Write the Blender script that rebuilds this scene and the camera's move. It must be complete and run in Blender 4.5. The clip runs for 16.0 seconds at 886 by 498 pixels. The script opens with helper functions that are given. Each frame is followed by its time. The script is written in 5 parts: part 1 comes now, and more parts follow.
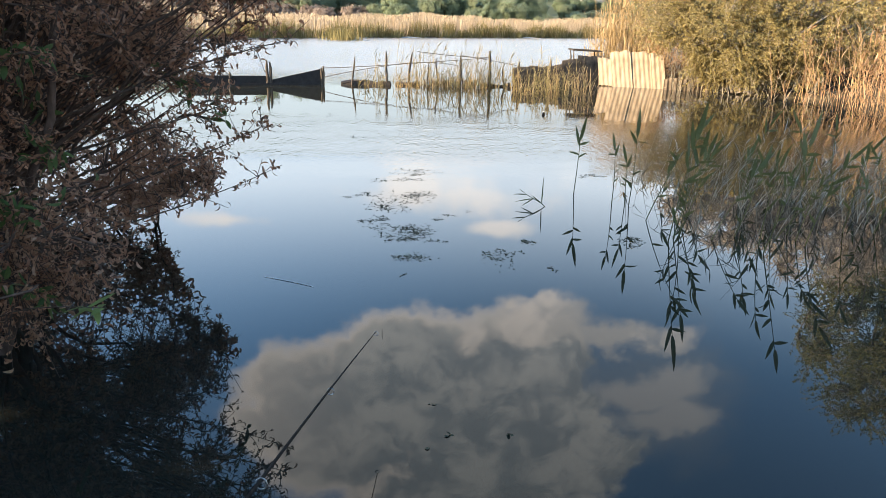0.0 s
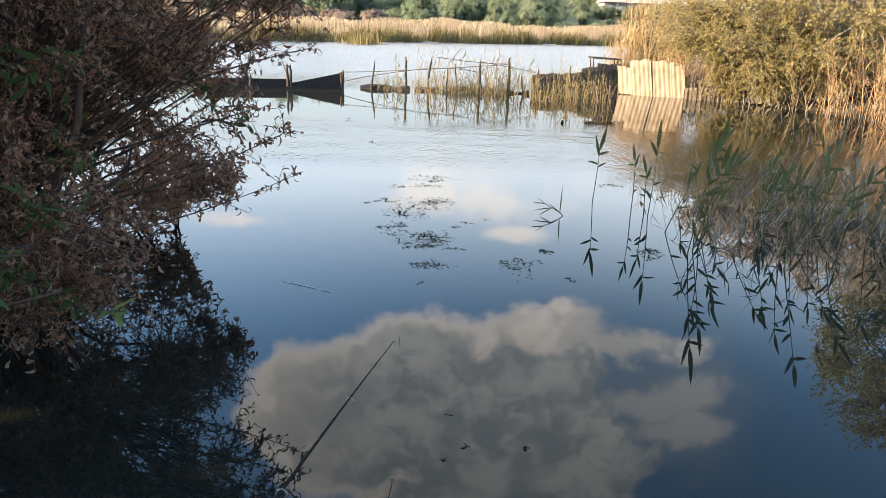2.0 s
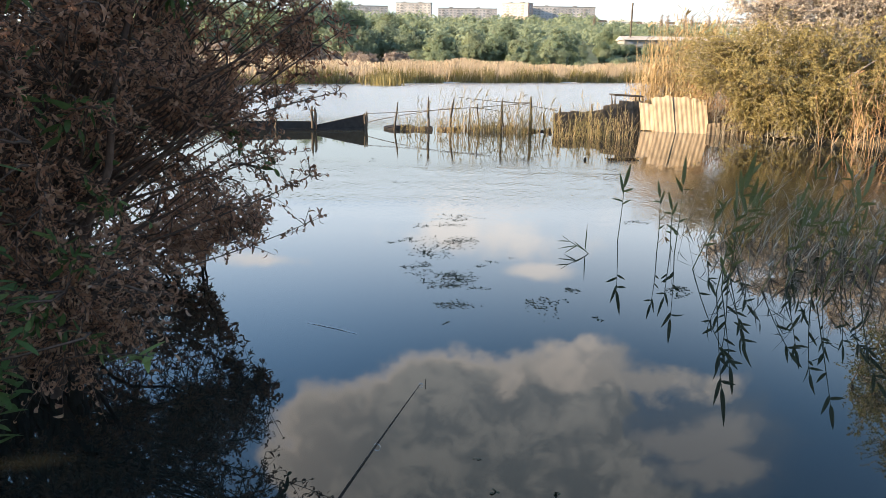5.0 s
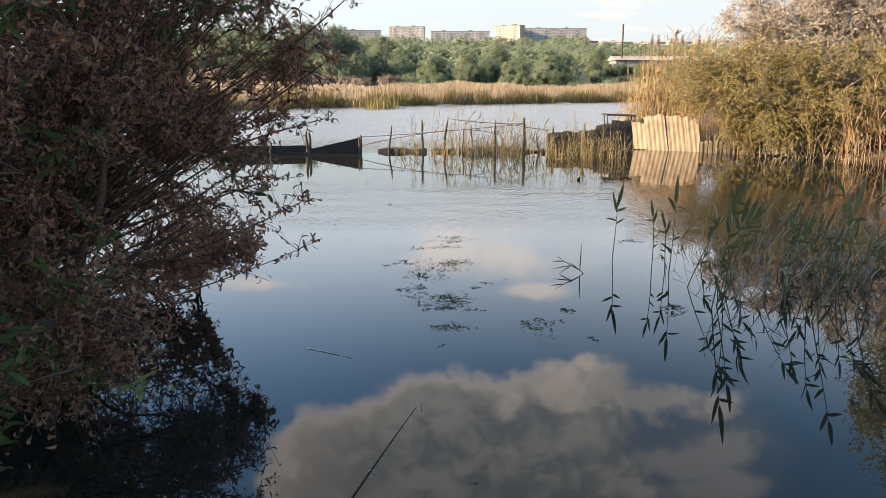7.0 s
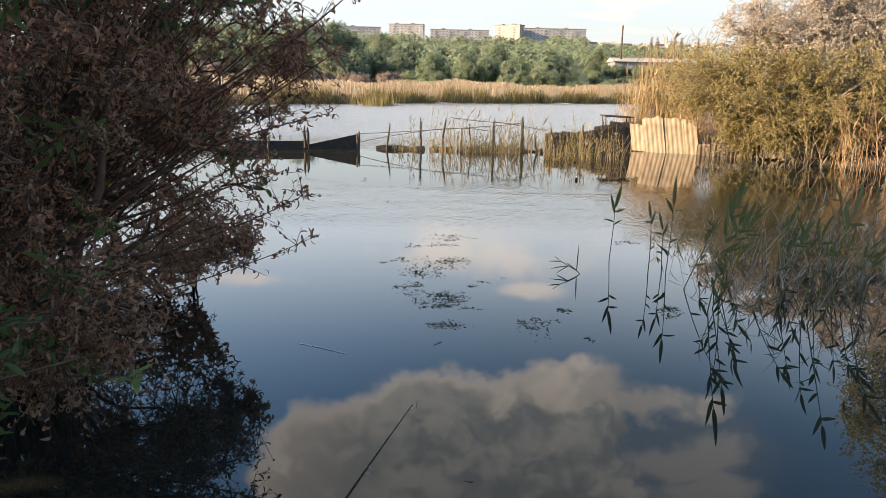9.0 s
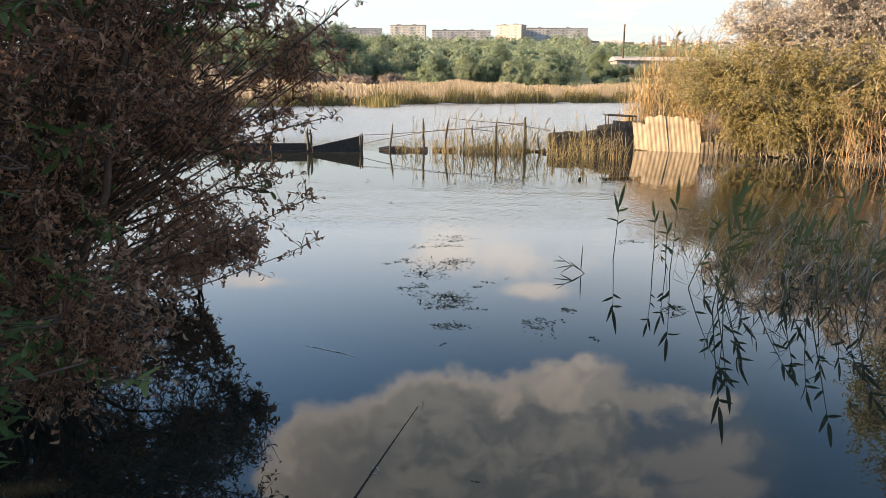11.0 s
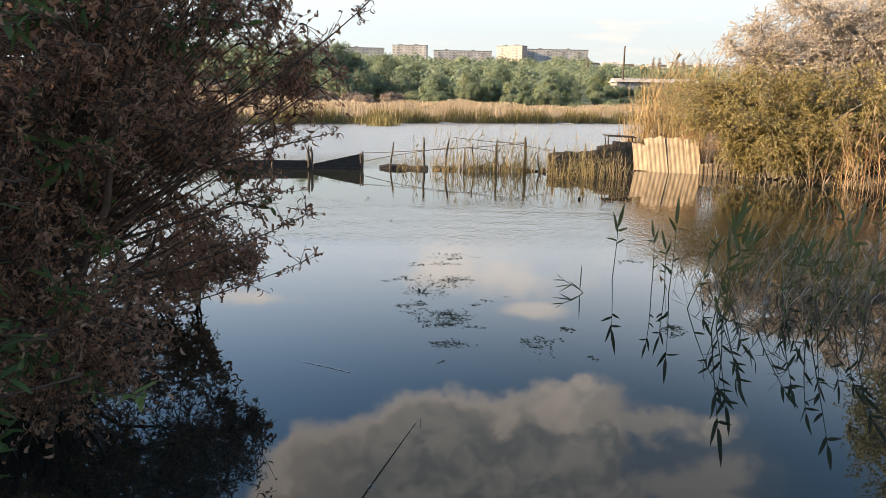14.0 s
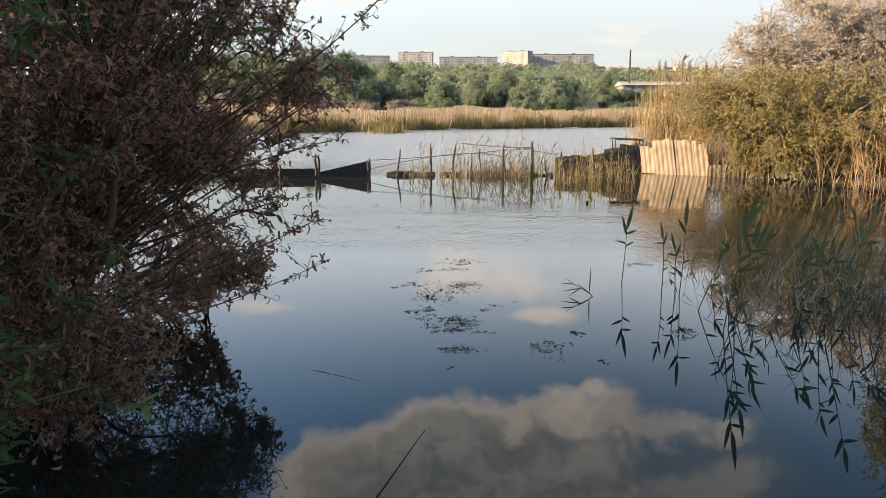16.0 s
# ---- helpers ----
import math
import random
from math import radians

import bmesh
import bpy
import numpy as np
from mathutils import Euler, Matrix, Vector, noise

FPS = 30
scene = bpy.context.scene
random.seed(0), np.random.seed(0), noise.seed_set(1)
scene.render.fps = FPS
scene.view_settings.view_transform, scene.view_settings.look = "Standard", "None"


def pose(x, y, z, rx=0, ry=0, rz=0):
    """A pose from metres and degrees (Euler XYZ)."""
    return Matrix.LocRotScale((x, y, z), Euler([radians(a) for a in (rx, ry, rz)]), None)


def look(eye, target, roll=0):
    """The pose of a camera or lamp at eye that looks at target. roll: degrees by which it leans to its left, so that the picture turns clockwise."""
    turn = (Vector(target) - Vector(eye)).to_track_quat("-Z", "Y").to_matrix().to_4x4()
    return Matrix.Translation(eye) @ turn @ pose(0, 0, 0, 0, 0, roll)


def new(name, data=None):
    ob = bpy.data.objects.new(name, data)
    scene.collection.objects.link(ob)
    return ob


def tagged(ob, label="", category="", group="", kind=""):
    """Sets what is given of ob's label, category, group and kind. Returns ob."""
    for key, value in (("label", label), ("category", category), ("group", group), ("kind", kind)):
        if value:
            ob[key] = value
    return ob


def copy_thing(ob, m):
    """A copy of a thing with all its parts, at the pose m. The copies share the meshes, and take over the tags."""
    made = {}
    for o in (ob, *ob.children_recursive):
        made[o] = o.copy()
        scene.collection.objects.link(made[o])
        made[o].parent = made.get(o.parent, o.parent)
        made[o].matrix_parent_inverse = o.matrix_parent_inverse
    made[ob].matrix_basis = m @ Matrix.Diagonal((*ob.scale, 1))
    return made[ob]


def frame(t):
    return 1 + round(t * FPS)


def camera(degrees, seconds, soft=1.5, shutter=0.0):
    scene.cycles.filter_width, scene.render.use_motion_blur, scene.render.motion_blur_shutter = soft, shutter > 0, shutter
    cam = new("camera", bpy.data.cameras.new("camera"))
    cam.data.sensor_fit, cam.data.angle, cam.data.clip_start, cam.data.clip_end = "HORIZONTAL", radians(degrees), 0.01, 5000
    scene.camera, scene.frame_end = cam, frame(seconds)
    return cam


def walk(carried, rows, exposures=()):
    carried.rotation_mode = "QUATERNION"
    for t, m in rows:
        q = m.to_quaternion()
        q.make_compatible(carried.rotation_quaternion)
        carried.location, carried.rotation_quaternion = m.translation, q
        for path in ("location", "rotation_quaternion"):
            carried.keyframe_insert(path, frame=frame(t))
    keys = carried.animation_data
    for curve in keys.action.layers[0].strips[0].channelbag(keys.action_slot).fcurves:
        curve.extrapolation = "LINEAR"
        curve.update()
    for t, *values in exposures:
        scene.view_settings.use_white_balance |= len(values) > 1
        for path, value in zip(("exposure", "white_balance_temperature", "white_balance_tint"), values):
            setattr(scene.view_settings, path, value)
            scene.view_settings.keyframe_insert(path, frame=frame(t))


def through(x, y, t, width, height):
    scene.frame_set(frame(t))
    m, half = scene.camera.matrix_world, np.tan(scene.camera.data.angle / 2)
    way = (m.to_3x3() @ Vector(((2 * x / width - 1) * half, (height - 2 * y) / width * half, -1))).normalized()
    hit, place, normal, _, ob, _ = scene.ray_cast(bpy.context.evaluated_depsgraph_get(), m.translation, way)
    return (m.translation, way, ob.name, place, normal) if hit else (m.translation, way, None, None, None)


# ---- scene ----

# ======== camera and walk ========
cam = camera(63.0, 16.0, soft=0.6)
PATH = [
    (0, (0.02, -0.025, 1.949), (0.119, 1.88, 1.349), 1.2),
    (0.5, (0.014, -0.012, 1.95), (0.118, 1.887, 1.331), 1.2),
    (1, (0.009, -0.031, 1.966), (0.083, 1.873, 1.358), 1.0),
    (1.5, (0.009, -0.009, 1.969), (0.068, 1.906, 1.399), 1.8),
    (2, (-0.007, -0.015, 1.975), (0.051, 1.896, 1.386), 2.0),
    (2.5, (-0.018, 0.0, 1.967), (0.031, 1.909, 1.372), 2.5),
    (3, (-0.017, 0.004, 1.98), (-0.018, 1.914, 1.389), 1.8),
    (3.5, (-0.015, 0.0, 1.985), (-0.031, 1.92, 1.425), 1.5),
    (4, (-0.028, -0.001, 1.988), (-0.038, 1.924, 1.446), 1.4),
    (6.5, (-0.001, 0.023, 1.986), (-0.012, 1.977, 1.559), 0.1),
    (7, (0.0, 0.002, 1.999), (0.0, 1.954, 1.566), -0.0),
    (7.5, (-0.003, -0.01, 1.998), (0.02, 1.944, 1.572), 0.4),
    (8, (-0.003, -0.024, 2.011), (0.011, 1.932, 1.59), 0.7),
    (8.5, (-0.02, -0.018, 2.002), (-0.011, 1.934, 1.567), 1.0),
    (9, (-0.018, 0.005, 1.996), (-0.006, 1.957, 1.558), 1.1),
    (11.5, (-0.024, -0.011, 2.002), (-0.019, 1.941, 1.566), 0.3),
    (12, (-0.022, -0.006, 1.997), (-0.005, 1.946, 1.558), 0.2),
    (12.5, (-0.02, 0.003, 1.997), (-0.006, 1.956, 1.565), 0.4),
    (13, (-0.02, -0.013, 1.992), (-0.015, 1.941, 1.565), 0.9),
    (13.5, (-0.032, -0.002, 1.999), (-0.013, 1.957, 1.598), 1.4),
    (14, (-0.022, -0.012, 1.993), (-0.019, 1.951, 1.607), 1.1),
    (14.5, (-0.022, 0.001, 1.985), (-0.015, 1.965, 1.608), 0.9),
    (15, (-0.021, 0.006, 1.984), (-0.019, 1.969, 1.604), 0.7),
    (15.5, (-0.021, -0.003, 1.99), (-0.034, 1.961, 1.613), 0.2),
    (16, (-0.013, 0.019, 1.977), (-0.034, 1.985, 1.608), 0.1),
]
EXPOSURES = [(0.0, 2.33, 6850, 8), (4.2, 2.31, 6850, 8), (6.4, 1.84, 7050, 11), (9.0, 1.89, 7300, 11), (12.5, 1.93, 7400, 11), (14.5, 1.78, 7350, 11), (16.0, 1.71, 7350, 11)]
walk(cam, [(t, look(eye, target, roll)) for t, eye, target, roll in PATH], EXPOSURES)

# ======== world, sun ========
SUN_FROM = Vector((-0.93, -0.20, 0.32)).normalized()
world = bpy.data.worlds.new("sky")
scene.world = world
world.use_nodes = True
wt = world.node_tree
for n in list(wt.nodes):
    wt.nodes.remove(n)


def wmath(op, a, b=None, c=None, clamp=False):
    n = wt.nodes.new("ShaderNodeMath")
    n.operation, n.use_clamp = op, clamp
    for i, v in enumerate((a, b, c)):
        if v is None:
            continue
        if isinstance(v, (int, float)):
            n.inputs[i].default_value = v
        else:
            wt.links.new(v, n.inputs[i])
    return n.outputs[0]


def wstep(v, lo, hi):
    n = wt.nodes.new("ShaderNodeMapRange")
    n.interpolation_type = "SMOOTHSTEP"
    wt.links.new(v, n.inputs[0])
    n.inputs[1].default_value, n.inputs[2].default_value = lo, hi
    return n.outputs[0]


def wmix(fac, a, b):
    n = wt.nodes.new("ShaderNodeMix")
    n.data_type = "RGBA"
    for sock, v in ((n.inputs[0], fac), (n.inputs[6], a), (n.inputs[7], b)):
        if isinstance(v, (int, float)):
            sock.default_value = v
        elif isinstance(v, tuple):
            sock.default_value = (*v, 1)
        else:
            wt.links.new(v, sock)
    return n.outputs[2]


def build_sky():
    sky = wt.nodes.new("ShaderNodeTexSky")
    sky.sky_type, sky.sun_disc = "NISHITA", False
    sky.sun_elevation = math.asin(SUN_FROM.z)
    sky.sun_rotation = math.atan2(SUN_FROM.x, SUN_FROM.y)
    sky.air_density, sky.dust_density, sky.ozone_density = 1.0, 0.6, 1.6
    coord = wt.nodes.new("ShaderNodeTexCoord")
    sep = wt.nodes.new("ShaderNodeSeparateXYZ")
    wt.links.new(coord.outputs["Generated"], sep.inputs[0])
    dx, dy, dz = sep.outputs
    ahead = wmath("MAXIMUM", dy, 0.15)
    u, v = wmath("DIVIDE", dx, ahead), wmath("DIVIDE", dz, ahead)
    comb = wt.nodes.new("ShaderNodeCombineXYZ")
    wt.links.new(u, comb.inputs[0])
    wt.links.new(v, comb.inputs[1])
    billow = wt.nodes.new("ShaderNodeTexNoise")
    billow.inputs["Scale"].default_value, billow.inputs["Detail"].default_value, billow.inputs["Roughness"].default_value = 8.0, 8, 0.55
    wt.links.new(comb.outputs[0], billow.inputs["Vector"])
    curls = wt.nodes.new("ShaderNodeSeparateColor")
    wt.links.new(billow.outputs["Color"], curls.inputs[0])
    fb, fu, fv = (wmath("SUBTRACT", o, 0.5) for o in curls.outputs)
    broad = wt.nodes.new("ShaderNodeTexNoise")
    broad.inputs["Scale"].default_value, broad.inputs["Detail"].default_value = 3.1, 3
    wt.links.new(comb.outputs[0], broad.inputs["Vector"])
    tint = wt.nodes.new("ShaderNodeSeparateColor")
    wt.links.new(broad.outputs["Color"], tint.inputs[0])
    bb, bc = wmath("SUBTRACT", tint.outputs[0], 0.5), wmath("SUBTRACT", tint.outputs[1], 0.5)
    shred = wt.nodes.new("ShaderNodeTexNoise")
    shred.inputs["Scale"].default_value, shred.inputs["Detail"].default_value, shred.inputs["Roughness"].default_value = 21.0, 6, 0.6
    shred.inputs["Distortion"].default_value = 0.6
    wt.links.new(comb.outputs[0], shred.inputs["Vector"])
    fs = wmath("SUBTRACT", shred.outputs[0], 0.5)

    def blob(u0, v0, ru, rv):
        a = wmath("DIVIDE", wmath("SUBTRACT", u, u0), ru)
        b = wmath("DIVIDE", wmath("SUBTRACT", v, v0), rv)
        return wmath("SUBTRACT", 1.0, wmath("SQRT", wmath("ADD", wmath("MULTIPLY", a, a), wmath("MULTIPLY", b, b))))

    front = wstep(dy, 0.2, 0.35)
    # the one large cumulus, grey-bellied: lobes with billowing edges
    warp_u = wmath("ADD", u, wmath("ADD", wmath("MULTIPLY", bb, 0.10), wmath("MULTIPLY", fu, 0.20)))
    warp_v = wmath("ADD", v, wmath("ADD", wmath("MULTIPLY", bc, 0.06), wmath("MULTIPLY", fv, 0.15)))

    def lobe(u0, v0, ru, rv):
        a = wmath("DIVIDE", wmath("SUBTRACT", warp_u, u0), ru)
        b = wmath("DIVIDE", wmath("SUBTRACT", warp_v, v0), rv)
        return wmath("SUBTRACT", 1.0, wmath("SQRT", wmath("ADD", wmath("MULTIPLY", a, a), wmath("MULTIPLY", b, b))))

    dome = lobe(-0.10, 0.600, 0.190, 0.145)
    for one in ((0.02, 0.550, 0.17, 0.150), (0.13, 0.560, 0.17, 0.170), (0.12, 0.73, 0.24, 0.17), (0.23, 0.525, 0.09, 0.11), (0.27, 0.68, 0.12, 0.10)):
        dome = wmath("SMOOTH_MAX", dome, lobe(*one), 0.08)
    heap = wmath("SMOOTH_MAX", lobe(0.22, 0.432, 0.11, 0.048), lobe(0.315, 0.449, 0.11, 0.036), 0.25)
    side_heap = wmath("SMOOTH_MAX", lobe(0.385, 0.535, 0.10, 0.045), lobe(0.43, 0.60, 0.10, 0.045), 0.15)
    rough = wmath("ADD", wmath("MULTIPLY", fb, 0.85), wmath("MULTIPLY", fs, 0.20))
    field = wmath("ADD", dome, rough)
    cover = wmath("MULTIPLY", wstep(field, -0.08, 0.20), front)
    # rifts of blue between the body and the lesser heaps
    rift = wmath("MAXIMUM", lobe(0.315, 0.515, 0.04, 0.03), lobe(0.35, 0.60, 0.03, 0.06))
    rift = wstep(wmath("ADD", rift, wmath("MULTIPLY", rough, 1.2)), 0.0, 0.45)
    cover = wmath("MULTIPLY", cover, wmath("SUBTRACT", 1.0, wmath("MULTIPLY", rift, 0.75)))
    tone = wmath("ADD", dome, wmath("ADD", wmath("MULTIPLY", fb, 1.3), wmath("MULTIPLY", fs, 0.35)))
    body = wmath("MAXIMUM", wstep(tone, 0.02, 0.32), wmath("MULTIPLY", wstep(u, 0.02, 0.18), wstep(v, 0.42, 0.49)))
    # the side towards the sun is lighter
    body = wmath("MULTIPLY", body, wmath("ADD", 0.55, wmath("MULTIPLY", wstep(u, -0.30, -0.02), 0.45)))
    curl = wmath("ADD", wmath("MULTIPLY", fs, 1.1), wmath("ADD", wmath("MULTIPLY", fb, 1.6), wmath("MULTIPLY", bb, 0.7)))
    inner = wstep(curl, -0.20, 0.22)
    heap_field = wmath("ADD", heap, wmath("MULTIPLY", rough, 1.25))
    heap_cover = wmath("MULTIPLY", wmath("MULTIPLY", wstep(heap_field, -0.05, 0.50), 0.90), front)
    # a thin grey veil between the heaps
    gauze = wmath("ADD", blob(0.34, 0.57, 0.24, 0.17), wmath("MULTIPLY", rough, 1.3))
    gauze = wmath("MULTIPLY", wmath("MULTIPLY", wstep(gauze, 0.0, 0.6), 0.45), front)
    puff = wmath("ADD", side_heap, wmath("MULTIPLY", rough, 1.5))
    puff = wmath("MULTIPLY", wmath("MULTIPLY", wstep(puff, -0.05, 0.55), 0.66), front)
    # thin white heaps lower down
    low = wmath("MAXIMUM", wmath("MAXIMUM", blob(0.06, 0.235, 0.20, 0.05), blob(0.125, 0.283, 0.07, 0.018)), blob(-0.25, 0.273, 0.09, 0.018))
    low_field = wmath("ADD", low, wmath("MULTIPLY", fb, 3.0))
    low_cover = wmath("MULTIPLY", wmath("MULTIPLY", wstep(low_field, 0.1, 0.9), 0.8), front)
    # streaks near the horizon
    streak = wt.nodes.new("ShaderNodeTexNoise")
    streak.inputs["Scale"].default_value, streak.inputs["Detail"].default_value = 7.0, 5
    sm = wt.nodes.new("ShaderNodeMapping")
    sm.inputs["Scale"].default_value = (1.0, 1.0, 4.5)
    wt.links.new(coord.outputs["Generated"], sm.inputs[0])
    wt.links.new(sm.outputs[0], streak.inputs["Vector"])
    streaks = wmath("MULTIPLY", wstep(streak.outputs[0], 0.54, 0.68), wmath("SUBTRACT", 1.0, wstep(dz, 0.10, 0.19)))
    veil = wt.nodes.new("ShaderNodeValToRGB")
    e = veil.color_ramp.elements
    e[0].position, e[0].color = 0.0, (0.222, 0.232, 0.241, 1)
    e[1].position, e[1].color = 0.34, (0.40, 0.49, 0.62, 1)
    mid = e.new(0.20)
    mid.color = (0.47, 0.525, 0.60, 1)
    low_veil = e.new(0.10)
    low_veil.color = (0.236, 0.263, 0.291, 1)
    high_veil = e.new(0.145)
    high_veil.color = (0.268, 0.30, 0.336, 1)
    wt.links.new(dz, veil.inputs[0])
    veil_up = wt.nodes.new("ShaderNodeVectorMath")
    veil_up.operation = "SCALE"
    wt.links.new(veil.outputs[0], veil_up.inputs[0])
    veil_up.inputs["Scale"].default_value = 10.0
    thin = wmath("SUBTRACT", 1.0, wstep(dz, 0.16, 0.42))
    thin = wmath("MULTIPLY", thin, 0.9)
    scaled = wt.nodes.new("ShaderNodeVectorMath")
    scaled.operation = "MULTIPLY"
    wt.links.new(sky.outputs[0], scaled.inputs[0])
    scaled.inputs[1].default_value = (0.80 * SKY_GAIN, 1.0 * SKY_GAIN, 1.14 * SKY_GAIN)
    # the sky is brighter towards the sun's side
    side = wt.nodes.new("ShaderNodeVectorMath")
    side.operation = "DOT_PRODUCT"
    wt.links.new(coord.outputs["Generated"], side.inputs[0])
    side.inputs[1].default_value = SUN_FROM
    sunward = wt.nodes.new("ShaderNodeVectorMath")
    sunward.operation = "SCALE"
    wt.links.new(scaled.outputs[0], sunward.inputs[0])
    wt.links.new(wmath("ADD", 0.78, wmath("MULTIPLY", wstep(side.outputs["Value"], -0.40, 0.22), 0.85)), sunward.inputs["Scale"])
    col = wmix(thin, sunward.outputs[0], veil_up.outputs[0])
    col = wmix(wmath("MULTIPLY", streaks, 0.7), col, HAZE)
    col = wmix(low_cover, col, LOW_CLOUD)
    col = wmix(gauze, col, CLOUD_DARK)
    col = wmix(puff, col, CLOUD_PUFF)
    col = wmix(cover, col, wmix(body, CLOUD_RIM, wmix(inner, CLOUD_DARK, CLOUD_BELLY)))
    col = wmix(heap_cover, col, wmix(inner, CLOUD_PUFF, CLOUD_HEAP))
    bg = wt.nodes.new("ShaderNodeBackground")
    out = wt.nodes.new("ShaderNodeOutputWorld")
    wt.links.new(col, bg.inputs[0])
    bg.inputs[1].default_value = 0.1
    wt.links.new(bg.outputs[0], out.inputs[0])


SKY_GAIN = 0.86
HAZE = (2.85, 2.87, 2.9)
LOW_CLOUD = (6.2, 5.9, 5.8)
CLOUD_RIM = (6.5, 5.95, 5.6)
CLOUD_HEAP = (5.6, 5.2, 5.0)
CLOUD_PUFF = (3.7, 3.65, 3.7)
CLOUD_BELLY = (3.5, 3.6, 3.7)
CLOUD_DARK = (1.95, 2.2, 2.5)
build_sky()

sun = new("sun", bpy.data.lights.new("sun", "SUN"))
sun.data.energy, sun.data.angle, sun.data.color = 5.0, radians(0.6), (1.0, 0.77, 0.52)
sun.matrix_world = look(SUN_FROM * 60, (0, 0, 0))

# ======== materials ========


class Nodes:
    """A small builder for one material."""

    def __init__(self, name):
        self.m = bpy.data.materials.new(name)
        self.m.use_nodes = True
        self.t = self.m.node_tree
        self.bsdf = self.t.nodes["Principled BSDF"]
        self.coord = self.t.nodes.new("ShaderNodeTexCoord").outputs["Object"]

    def link(self, a, b):
        self.t.links.new(a, b)

    def node(self, kind, **ins):
        n = self.t.nodes.new(kind)
        for k, v in ins.items():
            k = k.replace("_", " ")
            if isinstance(v, bpy.types.NodeSocket):
                self.link(v, n.inputs[k])
            else:
                n.inputs[k].default_value = v
        return n

    def noise(self, scale, detail=4.0, rough=0.55, stretch=None, vec=None):
        v = vec or self.coord
        if stretch:
            mp = self.node("ShaderNodeMapping")
            mp.inputs["Scale"].default_value = stretch
            self.link(v, mp.inputs[0])
            v = mp.outputs[0]
        n = self.node("ShaderNodeTexNoise", Scale=scale, Detail=detail, Roughness=rough)
        self.link(v, n.inputs["Vector"])
        return n.outputs[0]

    def ramp(self, fac, *stops):
        r = self.t.nodes.new("ShaderNodeValToRGB")
        e = r.color_ramp.elements
        while len(e) < len(stops):
            e.new(0.5)
        for el, (p, c) in zip(e, stops):
            el.position, el.color = p, (*c, 1)
        self.link(fac, r.inputs[0])
        return r.outputs[0]

    def mix(self, fac, a, b, how="MIX"):
        n = self.t.nodes.new("ShaderNodeMix")
        n.data_type, n.blend_type = "RGBA", how
        for s, v in ((n.inputs[0], fac), (n.inputs[6], a), (n.inputs[7], b)):
            if isinstance(v, bpy.types.NodeSocket):
                self.link(v, s)
            elif isinstance(v, tuple):
                s.default_value = (*v, 1)
            else:
                s.default_value = v
        return n.outputs[2]

    def math(self, op, a, b):
        n = self.t.nodes.new("ShaderNodeMath")
        n.operation = op
        for s, v in zip(n.inputs, (a, b)):
            if isinstance(v, bpy.types.NodeSocket):
                self.link(v, s)
            else:
                s.default_value = v
        return n.outputs[0]

    def span(self, v, lo, hi, a=0.0, b=1.0):
        n = self.t.nodes.new("ShaderNodeMapRange")
        n.interpolation_type = "SMOOTHSTEP"
        self.link(v, n.inputs[0])
        for i, x in enumerate((lo, hi, a, b)):
            n.inputs[i + 1].default_value = x
        return n.outputs[0]

    def bump(self, height, strength, distance):
        n = self.node("ShaderNodeBump", Strength=strength, Distance=distance)
        self.link(height, n.inputs["Height"])
        self.link(n.outputs[0], self.bsdf.inputs["Normal"])
        return n

    def done(self, color=None, rough=0.8, metal=0.0, spec=0.4):
        if color is not None:
            if isinstance(color, tuple):
                self.bsdf.inputs["Base Color"].default_value = (*color, 1)
            else:
                self.link(color, self.bsdf.inputs["Base Color"])
        self.bsdf.inputs["Roughness"].default_value = rough
        self.bsdf.inputs["Metallic"].default_value = metal
        self.bsdf.inputs["Specular IOR Level"].default_value = spec
        return self.m


def leafy(name, *stops, through=0.35, rough=0.6, patch=0.7):
    """Foliage: each leaf its own tint, drifting in patches; some light comes through."""
    k = Nodes(name)
    geo = k.t.nodes.new("ShaderNodeNewGeometry")
    drift = k.noise(patch, 2.0)
    mixed = k.math("ADD", k.math("MULTIPLY", geo.outputs["Random Per Island"], 0.75), k.math("MULTIPLY", k.span(drift, 0.3, 0.7), 0.25))
    col = k.ramp(mixed, *stops)
    grain = k.noise(60.0, 2.0)
    col = k.mix(0.35, col, k.ramp(grain, (0.3, (0.35, 0.35, 0.35)), (0.7, (1, 1, 1))), "MULTIPLY")
    k.done(col, rough, spec=0.25)
    tr = k.node("ShaderNodeBsdfTranslucent")
    k.link(col, tr.inputs[0])
    mx = k.t.nodes.new("ShaderNodeMixShader")
    mx.inputs[0].default_value = through
    k.link(k.bsdf.outputs[0], mx.inputs[1])
    k.link(tr.outputs[0], mx.inputs[2])
    k.link(mx.outputs[0], k.t.nodes["Material Output"].inputs[0])
    return k.m


